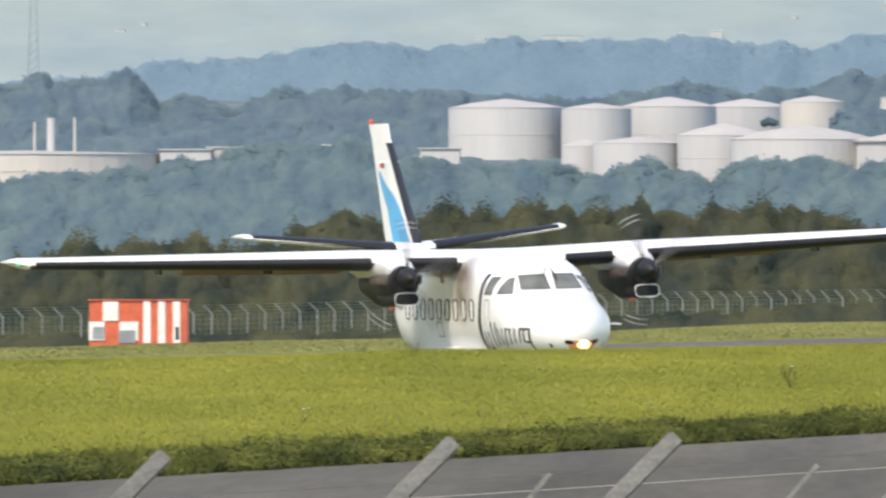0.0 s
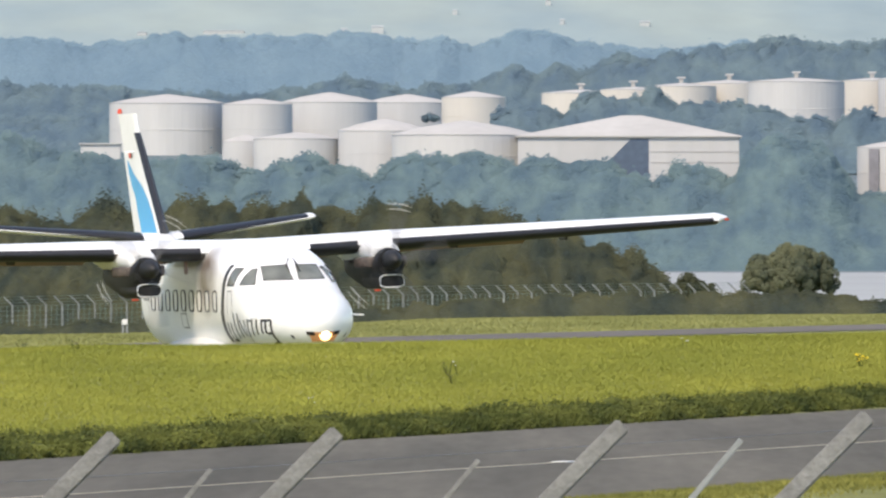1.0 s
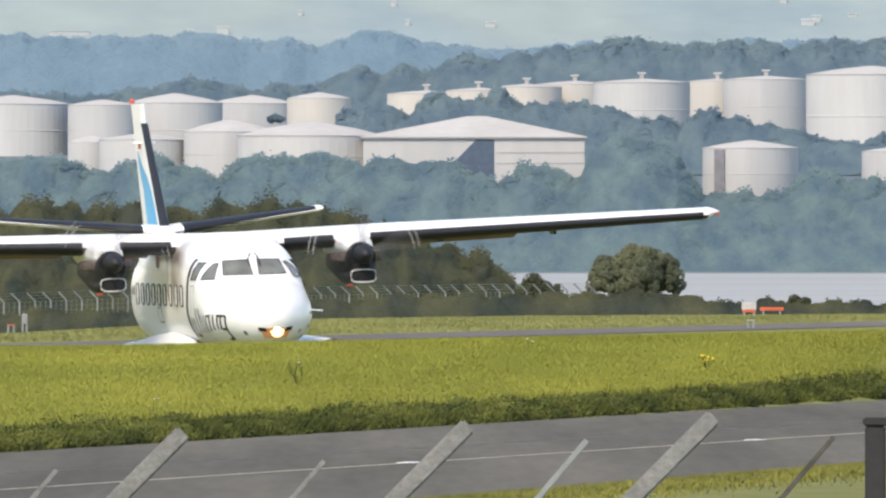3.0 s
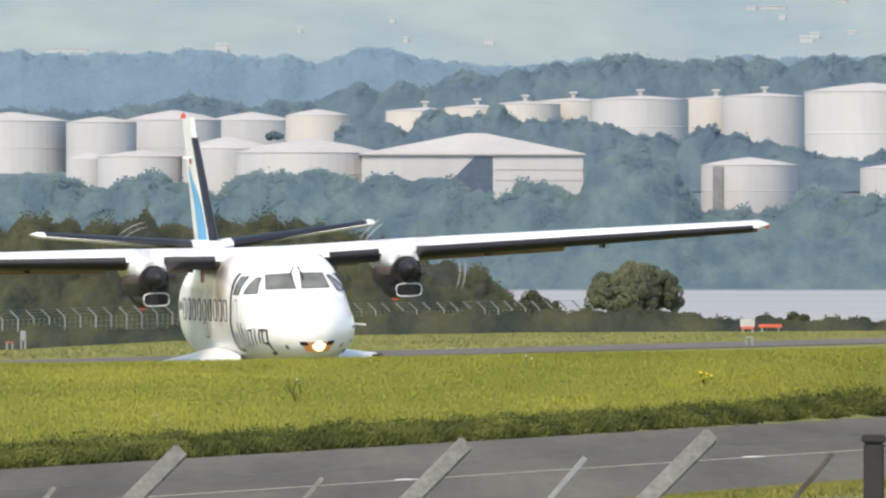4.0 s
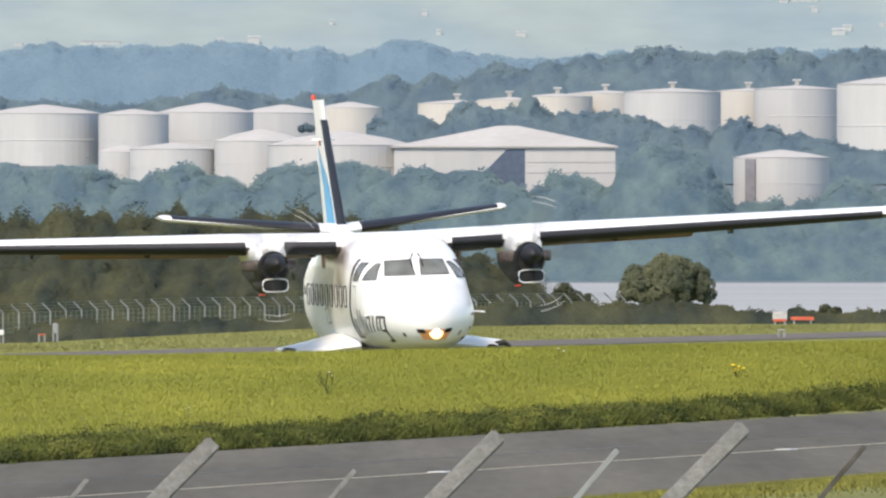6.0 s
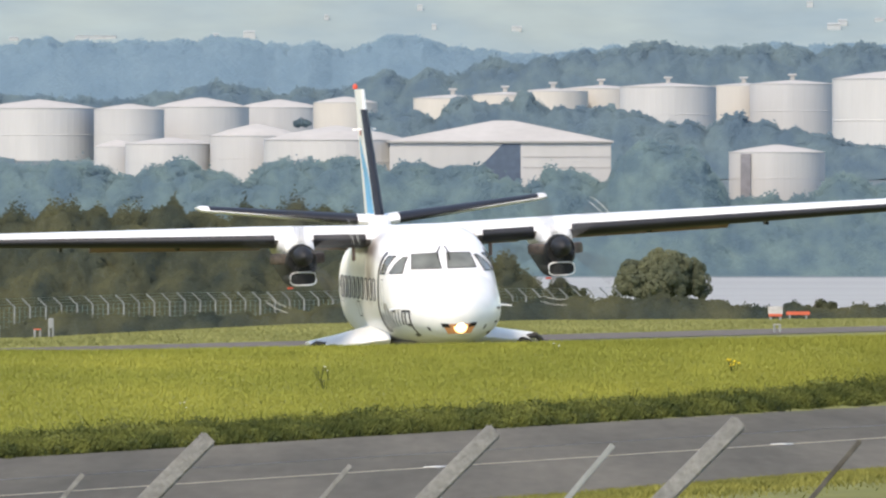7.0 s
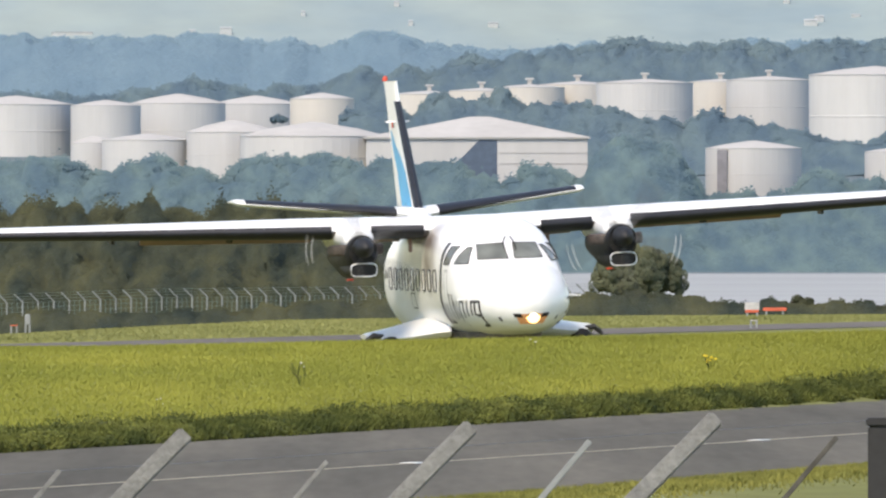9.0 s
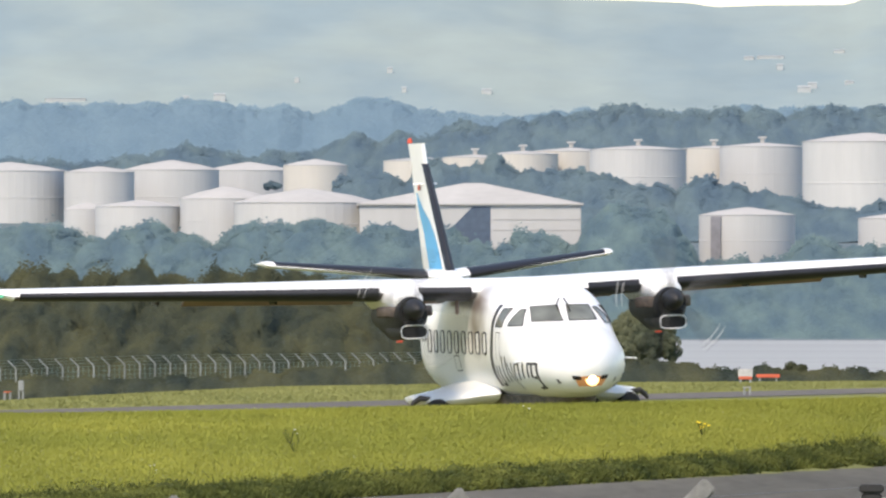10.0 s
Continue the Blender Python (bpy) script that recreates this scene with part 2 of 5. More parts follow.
def loft_bm(rings, closed=True, caps=True):
    """A skin over rings of equal counts of points."""
    bm = bmesh.new()
    vs = [[bm.verts.new(p) for p in r] for r in rings]
    n = len(rings[0])
    for a, b in zip(vs, vs[1:]):
        for i in range(n if closed else n - 1):
            j = (i + 1) % n
            bm.faces.new((a[i], a[j], b[j], b[i]))
    if caps and closed:
        bm.faces.new(vs[0][::-1])
        bm.faces.new(vs[-1])
    bmesh.ops.recalc_face_normals(bm, faces=bm.faces[:])
    return bm


def tube_bm(points, radius, sides=8):
    """A round bar along points; radius one number or one a point."""
    pts = [Vector(p) for p in points]
    rad = radius if isinstance(radius, (list, tuple)) else [radius] * len(pts)
    rings = []
    for i, p in enumerate(pts):
        d = (pts[min(i + 1, len(pts) - 1)] - pts[max(i - 1, 0)]).normalized()
        a = d.orthogonal().normalized() if abs(d.z) > 0.99 else d.cross(Vector((0, 0, 1))).normalized()
        b = d.cross(a)
        rings.append([p + (a * math.cos(2 * math.pi * k / sides) + b * math.sin(2 * math.pi * k / sides)) * rad[i] for k in range(sides)])
    return loft_bm(rings)


def lathe_bm(profile, sides=32, axis="z"):
    """A turned shape: profile of (radius, along)."""
    rings = []
    for r, h in profile:
        ring = []
        for k in range(sides):
            a = 2 * math.pi * k / sides
            c, s = r * math.cos(a), r * math.sin(a)
            ring.append(Vector((c, s, h)) if axis == "z" else Vector((h, c, s)))
        rings.append(ring)
    return loft_bm(rings)


def raw_mesh(name, verts, faces, mat):
    """A large mesh from numpy arrays; faces all of one size."""
    verts, faces = np.asarray(verts, np.float32), np.asarray(faces, np.int32)
    me = bpy.data.meshes.new(name)
    me.vertices.add(len(verts))
    me.vertices.foreach_set("co", verts.ravel())
    me.loops.add(faces.size)
    me.loops.foreach_set("vertex_index", faces.ravel())
    me.polygons.add(len(faces))
    k = faces.shape[1]
    me.polygons.foreach_set("loop_start", np.arange(0, faces.size, k, dtype=np.int32))
    me.update(calc_edges=True)
    me.validate()
    me.materials.append(mat)
    return me


# ---- the lie of the land ----
F = 45055.0


def spot(u, v, y):
    """Place at distance y on the bearing u and height line v."""
    return ((u - 784) / F * y, y, 3.18 - (v - 400) / F * y)


def taxi_edge(x):
    """Distance of the taxiway's far edge."""
    return 333.0 + (x + 5.8) * 7.15


CREST = 444.0


def crest_z(x):
    u = 784 + x / CREST * F
    return 3.18 + 0.05 * math.exp(-((u + 60) / 150) ** 2) - (643.8 - 0.0200 * u - 400) * CREST / F


def ridge_y(x):
    return float(np.interp(x, [-40, -21, -16.5, -10.7, -7.6, -3.8, 3.8, 14, 40], [560, 615, 648, 668, 711, 756, 783, 796, 820]))


def land_z(x, y):
    e = min(taxi_edge(x), CREST - 8)
    if y <= e:
        return 0.0
    zc = max(0.1, crest_z(x))
    if y <= CREST:
        return zc * ((y - e) / (CREST - e)) ** 0.9
    base = 0.0
    if 444 < y < 640:
        base = 0.2 * max(0, min(1, (y - 444) / 6)) * max(0, min(1, (500 - y) / 40))
    if y <= CREST + 9:
        k = (y - CREST) / 9
        k = k * k * (3 - 2 * k)
        return zc * (1 - k) + base * k
    r = ridge_y(max(-40, min(40, x)))
    if y <= r:
        return base
    if y < 1900:
        return max(-5.8, -(y - r) * 0.006)
    return float(np.interp(y, [1900, 1950, 3590, 3600, 3660, 3840, 3870, 3900, 4100, 4300, 4650, 4720, 6000], [-5.8, -8, -8, -5.9, -5.6, 0.5, 6.0, 7.6, 13.5, 18, 27, 27.5, 27.5]))


def build_land():
    xs = sorted(set([-6000, -2500, -1000, -400, -200, -120] + [round(-80 + i * 4, 2) for i in range(41)] + [round(-24 + i * 0.8, 2) for i in range(61)] + [120, 200, 400, 1000, 2500, 6000]))
    ys = sorted(set([-6000, -2000, -500, -100, 0, 100, 200, 240] + [260 + i * 3 for i in range(61)] + [440 + i for i in range(20)] + [465, 480, 500, 540, 600, 640] + [650 + i * 8 for i in range(40)] + [1000 + i * 50 for i in range(19)] + [1901, 1950, 2500, 3590, 3600, 3660, 3701] + [3720 + i * 30 for i in range(33)] + [4701, 4990, 6000]))
    verts = [(x, y, land_z(x, y)) for y in ys for x in xs]
    w = len(xs)
    faces = [(j * w + i, j * w + i + 1, (j + 1) * w + i + 1, (j + 1) * w + i) for j in range(len(ys) - 1) for i in range(w - 1)]
    me = raw_mesh("ground", verts, faces, GRASS_SOIL)
    me.shade_smooth()
    tagged(new("ground", me), "mown airfield grass rising to a low bank", "ground", kind="structure")


def build_wood_floor():
    xs = [-4000, -600] + [-260 + i * 10 for i in range(53)] + [600, 4000]
    ys = [3628 + i * 14 for i in range(77)]
    verts = [(x, y, land_z(x, y) + 0.4) for y in ys for x in xs]
    w = len(xs)
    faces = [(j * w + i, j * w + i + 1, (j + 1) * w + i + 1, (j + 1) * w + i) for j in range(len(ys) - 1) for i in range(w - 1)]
    me = raw_mesh("ground_far_shore", verts, faces, WOOD_FLOOR)
    me.shade_smooth()
    tagged(new("ground_far_shore", me), "dark wooded slope of the far shore", "ground", kind="structure")


def strip(name, a, b, wide, z, mat, label, category, thick=0.02):
    """A paved strip from a to b, reaching wide metres to its right."""
    a, b = Vector((*a, 0)), Vector((*b, 0))
    d = (b - a).normalized()
    n = Vector((d.y, -d.x, 0))
    bm = bmesh.new()
    low = [bm.verts.new(p + Vector((0, 0, z - 0.05))) for p in (a, b, b + n * wide, a + n * wide)]
    top = [bm.verts.new(p + Vector((0, 0, z + thick))) for p in (a, b, b + n * wide, a + n * wide)]
    bm.faces.new(top[::-1])
    for i in range(4):
        bm.faces.new((low[i], low[(i + 1) % 4], top[(i + 1) % 4], top[i]))
    bmesh.ops.recalc_face_normals(bm, faces=bm.faces[:])
    return tagged(part(name, bm, mat), label, category, kind="structure")


def along(x0, y0, dx, dy, t0, t1):
    return (x0 + dx * t0, y0 + dy * t0), (x0 + dx * t1, y0 + dy * t1)


build_land()
build_wood_floor()
strip("taxiway", *along(-5.8, 333, 0.1385, 0.9904, -330, 111), 13.2, 0.0, ASPHALT, "grey asphalt taxiway with worn yellowish centre line", "taxiway")
strip("taxiway_line", *along(0.0, 322, 0.1480, 0.9890, -300, 75), 0.10, 0.022, LINE_PAINT, "worn pale yellow painted taxiway centre line", "road marking", 0.004)
strip("runway", *along(-10.65, 612, 0.1826, 0.983, -4, 400), 5.4, 0.0, RUNWAY, "distant narrow grey asphalt runway strip between grass", "runway")
strip("tar_seam", *along(-2.9, 322, 0.1480, 0.9890, -300, 75), 0.05, 0.022, BOOT, "dark tar seam along the taxiway", "road marking", 0.003)
for d in (-60, -0.5, 32, 70):
    strip("line_patch", *along(-0.08, 322, 0.1480, 0.9890, d, d + 0.9), 0.2, 0.027, HUT_WHITE, "fresh white paint patch on the centre line", "road marking", 0.004)


# ---- the aircraft: x forward from the nose, y to its left, z up from the ground ----
FUSE = [  # station, half width, belly, roof, squareness
    (0.22, 0.04, 1.33, 1.41, 2.0), (0.17, 0.20, 1.16, 1.58, 2.0), (0.05, 0.37, 1.02, 1.73, 2.0), (-0.2, 0.56, 0.90, 1.86, 2.05), (-0.6, 0.76, 0.85, 1.98, 2.1),
    (-1.1, 0.91, 0.80, 2.07, 2.2), (-1.6, 0.99, 0.78, 2.15, 2.3), (-1.8, 1.01, 0.77, 2.19, 2.3), (-2.0, 1.02, 0.77, 2.33, 2.2), (-2.25, 1.03, 0.76, 2.49, 2.2), (-2.5, 1.04, 0.76, 2.58, 2.35),
    (-3.0, 1.06, 0.75, 2.70, 2.5), (-3.6, 1.07, 0.74, 2.79, 2.55), (-4.3, 1.08, 0.72, 2.88, 2.5), (-5.0, 1.09, 0.7, 2.94, 2.6), (-6.4, 1.12, 0.68, 2.94, 2.6), (-8.0, 1.14, 0.69, 2.80, 2.65), (-9.5, 1.08, 0.80, 2.72, 2.5),
    (-11.0, 0.70, 1.35, 2.68, 2.0), (-12.5, 0.40, 1.90, 2.66, 2.0), (-13.6, 0.18, 2.28, 2.62, 2.0), (-14.1, 0.05, 2.42, 2.55, 2.0)]
SIDES = 56


def fuse_ring(x, w, z0, z1, n):
    zc, h = (z0 + z1) / 2, (z1 - z0) / 2
    # the roof is flatter and fuller from behind the cockpit to the wing
    box = max(0.0, min(1.0, (-x - 2.3) / 1.6, (x + 9.5) / 2.0))
    out = []
    for k in range(SIDES):
        a = 2 * math.pi * k / SIDES
        c, s = math.cos(a), math.sin(a)
        m = n * (1 + 0.55 * box) if s > 0 else n
        out.append(Vector((x, math.copysign(abs(c) ** (2 / m), c) * w, zc + math.copysign(abs(s) ** (2 / m), s) * h)))
    return out


def fuselage_bm():
    # stations eased between the given ones
    rows = []
    F_ = FUSE
    for i in range(len(F_) - 1):
        for k in range(3):
            t = k / 3
            p0, p1, p2, p3 = F_[max(i - 1, 0)], F_[i], F_[i + 1], F_[min(i + 2, len(F_) - 1)]
            row = []
            for c in range(5):
                m1 = (p2[c] - p0[c]) / max(1e-6, abs(p2[0] - p0[0])) * abs(p2[0] - p1[0])
                m2 = (p3[c] - p1[c]) / max(1e-6, abs(p3[0] - p1[0])) * abs(p2[0] - p1[0])
                row.append((2 * t ** 3 - 3 * t ** 2 + 1) * p1[c] + (t ** 3 - 2 * t ** 2 + t) * m1 + (3 * t ** 2 - 2 * t ** 3) * p2[c] + (t ** 3 - t ** 2) * m2)
            rows.append(row)
    rows.append(F_[-1])
    return loft_bm([fuse_ring(*r) for r in rows])


def on_skin(tree, points, way, off=0.008):
    """The points carried along way on to the skin, a little proud."""
    out = []
    for p in points:
        hit, nrm, _, _ = tree.ray_cast(Vector(p), Vector(way))
        if hit is None:
            hit, nrm, _, _ = tree.find_nearest(Vector(p))
        out.append(hit + nrm * off)
    return out


def skin_patch(tree, corners, way, steps=6, off=0.008, thick=0.012):
    """A curved panel over the skin, from four corners given on a plane before it."""
    a, b, c, d = [Vector(p) for p in corners]
    grid = [[a.lerp(b, i / steps).lerp(d.lerp(c, i / steps), j / steps) for i in range(steps + 1)] for j in range(steps + 1)]
    bm = bmesh.new()
    vs = [[bm.verts.new(q) for q in on_skin(tree, row, way, off)] for row in grid]
    for j in range(steps):
        for i in range(steps):
            bm.faces.new((vs[j][i], vs[j][i + 1], vs[j + 1][i + 1], vs[j + 1][i]))
    bmesh.ops.recalc_face_normals(bm, faces=bm.faces[:])
    f0 = bm.faces[0]
    f0.normal_update()
    if f0.normal.dot(Vector(way)) > 0:
        bmesh.ops.reverse_faces(bm, faces=bm.faces[:])
    return bm


def skin_frame(tree, corners, way, wide, off=0.012):
    """Narrow raised edging round a panel."""
    bm = bmesh.new()
    cs = [Vector(p) for p in corners]
    for i in range(4):
        a, b = cs[i], cs[(i + 1) % 4]
        pts = on_skin(tree, [a.lerp(b, k / 6) for k in range(7)], way, off)
        sub = tube_bm(pts, wide, 6)
        me = bpy.data.meshes.new("tmp")
        sub.to_mesh(me)
        sub.free()
        bm.from_mesh(me)
        bpy.data.meshes.remove(me)
    return bm


def foil(chord, thick, n=14):
    """Airfoil outline from the trailing edge over the top to the nose and back below: (aft of nose, height)."""
    up, lo = [], []
    for i in range(n + 1):
        s = 0.5 * (1 - math.cos(math.pi * i / n))
        t = 5 * thick * (0.2969 * math.sqrt(s) - 0.126 * s - 0.3516 * s ** 2 + 0.2843 * s ** 3 - 0.1036 * s ** 4)
        cam_ = 0.02 * 4 * s * (1 - s)
        up.append((s * chord, (cam_ + t) * chord))
        lo.append((s * chord, (cam_ - t) * chord))
    return up[::-1] + lo[1:-1]


def wing_at(y):
    """Leading edge x, z, chord and thickness of the wing."""
    k = (abs(y) - 1.0) / 8.75
    kk = max(0.0, (abs(y) - 3.0) / 6.75)
    return -4.78 - 0.67 * k, 2.72 + 0.24 * k, 2.5 - 0.95 * kk, 0.165 - 0.03 * k


def wing_ring(y):
    x, z, c, t = wing_at(y)
    return [Vector((x - a, y, z + h)) for a, h in foil(c, t)]


def wing_bm(sgn):
    return loft_bm([wing_ring(sgn * y) for y in (0.85, 2.0, 3.0, 5.0, 7.0, 9.0, 9.45)])


def edge_boot(sgn, y0, y1, root, tip, n=11, above=0.02, below=0.16):
    """Black boot over a leading edge: root and tip give x, z, chord, thickness; it wraps further below than above."""
    rings = []
    for j in range(6):
        k = j / 5
        y = y0 + (y1 - y0) * k
        x, z, c, t = [root[i] + (tip[i] - root[i]) * k for i in range(4)]
        ring = []
        for i in range(n + 1):
            q = -1 + 2 * i / n
            s = (above if q > 0 else below) * q * q
            h = 5 * t * (0.2969 * math.sqrt(s) - 0.126 * s - 0.3516 * s * s)
            z_ = (0.08 * s + math.copysign(h, q)) * c
            ring.append(Vector((x - s * c + 0.014, sgn * y, z + z_ + 0.012 * q)))
        inner = [Vector((p.x - 0.035, p.y, p.z - (0.01 if p.z > z else -0.01))) for p in ring[::-1]]
        rings.append(ring + inner)
    return loft_bm(rings)


def build_aircraft():
    plane = new("airliner")
    tagged(plane, "white twin-propeller high-wing commuter airliner taxiing, blue tail flash", "airplane")
    bm = fuselage_bm()
    tree = BVHTree.FromBMesh(bm)
    fus = part("fuselage", bm, FUSE_PAINT, plane, "glossy white fuselage with rounded nose", True)
    # cockpit glazing
    front = (-1, 0, 0)
    for s in (-1, 1):
        panes = [((3, s * 0.09, 2.47), (3, s * 0.54, 2.455), (3, s * 0.60, 2.19), (3, s * 0.055, 2.19))]
        for c in panes:
            pane = part("windscreen_pane", skin_patch(tree, c, front), GLASS, fus, "grey-tinted cockpit windscreen", True)
            part("pane_frame", skin_frame(tree, c, front, 0.008), DARKBLUE, pane)
        side = (0, -s, 0)
        c1 = ((-2.36, s * 3, 2.41), (-2.44, s * 3, 2.41), (-2.44, s * 3, 2.12), (-2.02, s * 3, 2.12))
        c2 = ((-2.66, s * 3, 2.43), (-2.92, s * 3, 2.43), (-3.02, s * 3, 2.11), (-2.68, s * 3, 2.11))
        for c in (c1, c2):
            pane = part("side_window", skin_patch(tree, c, side), GLASS, fus, "dark cockpit side window", True)
            part("pane_frame", skin_frame(tree, c, side, 0.008), DARKBLUE, pane)
        # cabin windows
        for i in range(9):
            x = -3.78 - i * 0.56
            c = ((x, s * 3, 1.98), (x - 0.25, s * 3, 1.98), (x - 0.25, s * 3, 1.62), (x, s * 3, 1.62))
            # panes are white paint, in place of their bright reflection
            w = part("cabin_window", skin_patch(tree, c, side, 3, 0.006), WHITE_PAINT, fus, "", True)
            d = [(x - 0.13 + 0.15 * math.copysign(abs(math.cos(a)) ** 0.6, math.cos(a)), s * 3, 1.8 + 0.2 * math.copysign(abs(math.sin(a)) ** 0.6, math.sin(a))) for a in (2 * math.pi * k / 20 for k in range(21))]
            part("window_edge", tube_bm(on_skin(tree, d, side, 0.006), 0.0145, 6), WINDOW, w, "dark rubber window surround", True)
        # dark band behind the cockpit, and the name as plain strokes
        band = [((-3.06, s * 3, 2.5), (-3.20, s * 3, 2.5), (-3.36, s * 3, 2.1), (-3.18, s * 3, 2.1)), ((-3.18, s * 3, 2.1), (-3.36, s * 3, 2.1), (-3.50, s * 3, 1.6), (-3.29, s * 3, 1.6)), ((-3.29, s * 3, 1.6), (-3.50, s * 3, 1.6), (-3.54, s * 3, 1.02), (-3.30, s * 3, 1.02))]
        for c in band:
            part("livery_band", skin_patch(tree, c, side, 5, 0.006), DARKBLUE, fus, "dark grey curved livery band", True)
        def stroke(x0, z0, x1, z1, wide):
            if x0 > -3.3:
                # the name starts at the band
                x0, x1, wide = -3.12 + (x0 + 3.12) * 0.93, -3.12 + (x1 + 3.12) * 0.93, wide * 0.95
            dx = Vector((x1 - x0, 0, z1 - z0)).normalized()
            n = Vector((-dx.z, 0, dx.x)) * wide / 2
            a, b = Vector((x0, s * 3, z0)), Vector((x1, s * 3, z1))
            part("livery_stroke", skin_patch(tree, (a + n, a - n, b - n, b + n), side, 4, 0.007), DARKBLUE, fus, "", True)
        for x, z0, z1 in ((-3.12, 1.40, 1.08), (-2.90, 1.40, 1.08), (-2.62, 1.58, 1.10), (-2.36, 1.58, 1.12), (-1.90, 1.46, 0.98), (-1.64, 1.46, 1.14), (-1.40, 1.46, 1.16), (-1.16, 1.46, 1.18), (-0.92, 1.46, 1.2), (-0.56, 1.46, 1.02), (-0.76, 1.46, 1.2)):
            if s < 0 or x < -1.3:
                stroke(x, z0, x - 0.05, z1, 0.075)
        stroke(-2.26, 1.46, -2.12, 1.14, 0.07)
        stroke(-1.66, 1.45, -1.38, 1.45, 0.05)
        stroke(-0.94, 1.45, -0.56, 1.45, 0.05)
        stroke(-0.76, 1.2, -0.56, 1.2, 0.05)
        stroke(-0.56, 1.03, -0.8, 1.0, 0.05)
        stroke(-3.2, 1.06, -2.9, 1.06, 0.06)
        # door panel outlines and small plate
        stroke(-6.0, 1.55, -6.4, 1.55, 0.02)
        stroke(-6.02, 1.55, -6.02, 1.28, 0.03)
        stroke(-6.4, 1.55, -6.4, 1.28, 0.02)
        stroke(-6.0, 1.28, -6.4, 1.28, 0.02)
        stroke(0.0, 1.13, -0.07, 1.13, 0.08)
        # crew door outline and the registration as plain bars
        for x0, z0, x1, z1 in ((-2.98, 2.0, -3.02, 1.5), (-2.72, 2.0, -2.72, 1.5), (-2.98, 2.0, -2.72, 2.0)):
            stroke(x0, z0, x1, z1, 0.016)
        for x in (-8.75, -8.95, -9.15):
            stroke(x, 1.86, x - 0.1, 1.86, 0.16)
        # probes and wipers
        part("pitot_probe", tube_bm([(-1.3, s * 0.9, 1.5), (-1.3, s * 1.1, 1.48), (-1.12, s * 1.12, 1.48)], 0.02, 6), CHROME, fus, "thin metal pitot probe")
        wp = on_skin(tree, [(3, s * 0.10 + 0.02, 2.47 - k * 0.07) for k in range(5)], front, 0.03)
        part("wiper", tube_bm([wp[0] + Vector((-0.05, -s * 0.06, 0.1))] + wp[:3], 0.012, 6), BLACK, fus)
    lamp = part("landing_light", lathe_bm([(0.001, 0.0), (0.115, 0.0), (0.125, 0.04), (0.095, 0.05), (0.001, 0.045)], 24, "x"), LAMP_RIM, fus, "lit warm yellow landing lamp", True, Matrix.Translation((0.115, 0.02, 1.16)))
    part("bulb", lathe_bm([(0.001, 0.03), (0.08, 0.035), (0.07, 0.07), (0.001, 0.09)], 16, "x"), LAMP_GLOW, lamp, "", True)
    c = ((3, -0.30, 1.21), (3, 0.32, 1.21), (3, 0.22, 1.03), (3, -0.2, 1.03))
    part("lamp_window", skin_patch(tree, c, front, 6, 0.005), LAMP_LENS, fus, "lamp window under the nose given an amber glow", True)
    for s in (-1, 1):
        c = ((3, s * 0.20, 1.22), (3, s * 0.33, 1.23), (3, s * 0.30, 1.16), (3, s * 0.16, 1.15))
        part("lamp_vent", skin_patch(tree, c, front, 3, 0.012), BLACK, fus)
    # sponsons with retracted wheel housings
    for s in (-1, 1):
        rings = []
        for y, x0, x1, z0, z1 in ((0.8, -3.9, -7.9, 0.62, 1.12), (1.1, -4.1, -7.7, 0.62, 1.06), (1.5, -4.5, -7.2, 0.60, 0.96), (1.85, -4.9, -6.7, 0.62, 0.90), (2.05, -5.2, -6.3, 0.68, 0.87), (2.14, -5.4, -6.1, 0.76, 0.84)):
            xc, zc = (x0 + x1) / 2, (z0 + z1) / 2
            rings.append([Vector((xc + math.cos(2 * math.pi * k / 20) * (x0 - x1) / 2, s * y, zc + math.sin(2 * math.pi * k / 20) * (z1 - z0) / 2)) for k in range(20)])
        sp = part("sponson", loft_bm(rings), WHITE_PAINT, plane, "white wheel sponson at the belly", True)
        rim = [(-5.05, s * 1.82, 0.70), (-5.06, s * 1.90, 0.80), (-5.12, s * 2.05, 0.82), (-5.2, s * 2.16, 0.74), (-5.2, s * 2.22, 0.66)]
        part("wheel_door", tube_bm(rim, [0.035, 0.05, 0.055, 0.05, 0.03], 8), SOOT, sp, "dark open wheel-well edge")
        rings = []
        for x, hw, hh in ((-4.66, 0.05, 0.04), (-4.69, 0.17, 0.13), (-4.75, 0.21, 0.17), (-5.3, 0.22, 0.18), (-5.9, 0.12, 0.1)):
            rings.append([Vector((x, s * 1.76 + math.cos(2 * math.pi * k / 20) * hw, 0.63 + math.sin(2 * math.pi * k / 20) * hh)) for k in range(20)])
        part("wheel_well", loft_bm(rings), BLACK, sp, "black open wheel well", True)
    # added dark panel in place of the shadow below the belly, and open bay doors
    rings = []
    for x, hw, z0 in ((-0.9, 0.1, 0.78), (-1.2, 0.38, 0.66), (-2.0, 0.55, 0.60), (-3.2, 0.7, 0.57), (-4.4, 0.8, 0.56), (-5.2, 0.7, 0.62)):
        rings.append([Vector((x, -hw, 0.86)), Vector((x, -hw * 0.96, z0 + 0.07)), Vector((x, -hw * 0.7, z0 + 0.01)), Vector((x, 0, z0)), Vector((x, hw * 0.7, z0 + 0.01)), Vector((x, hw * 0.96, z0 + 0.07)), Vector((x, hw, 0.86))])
    part("belly_shade_panel", loft_bm(rings), BELLY_SHADE, plane, "dark mottled panel added for the shadow below the belly", True)
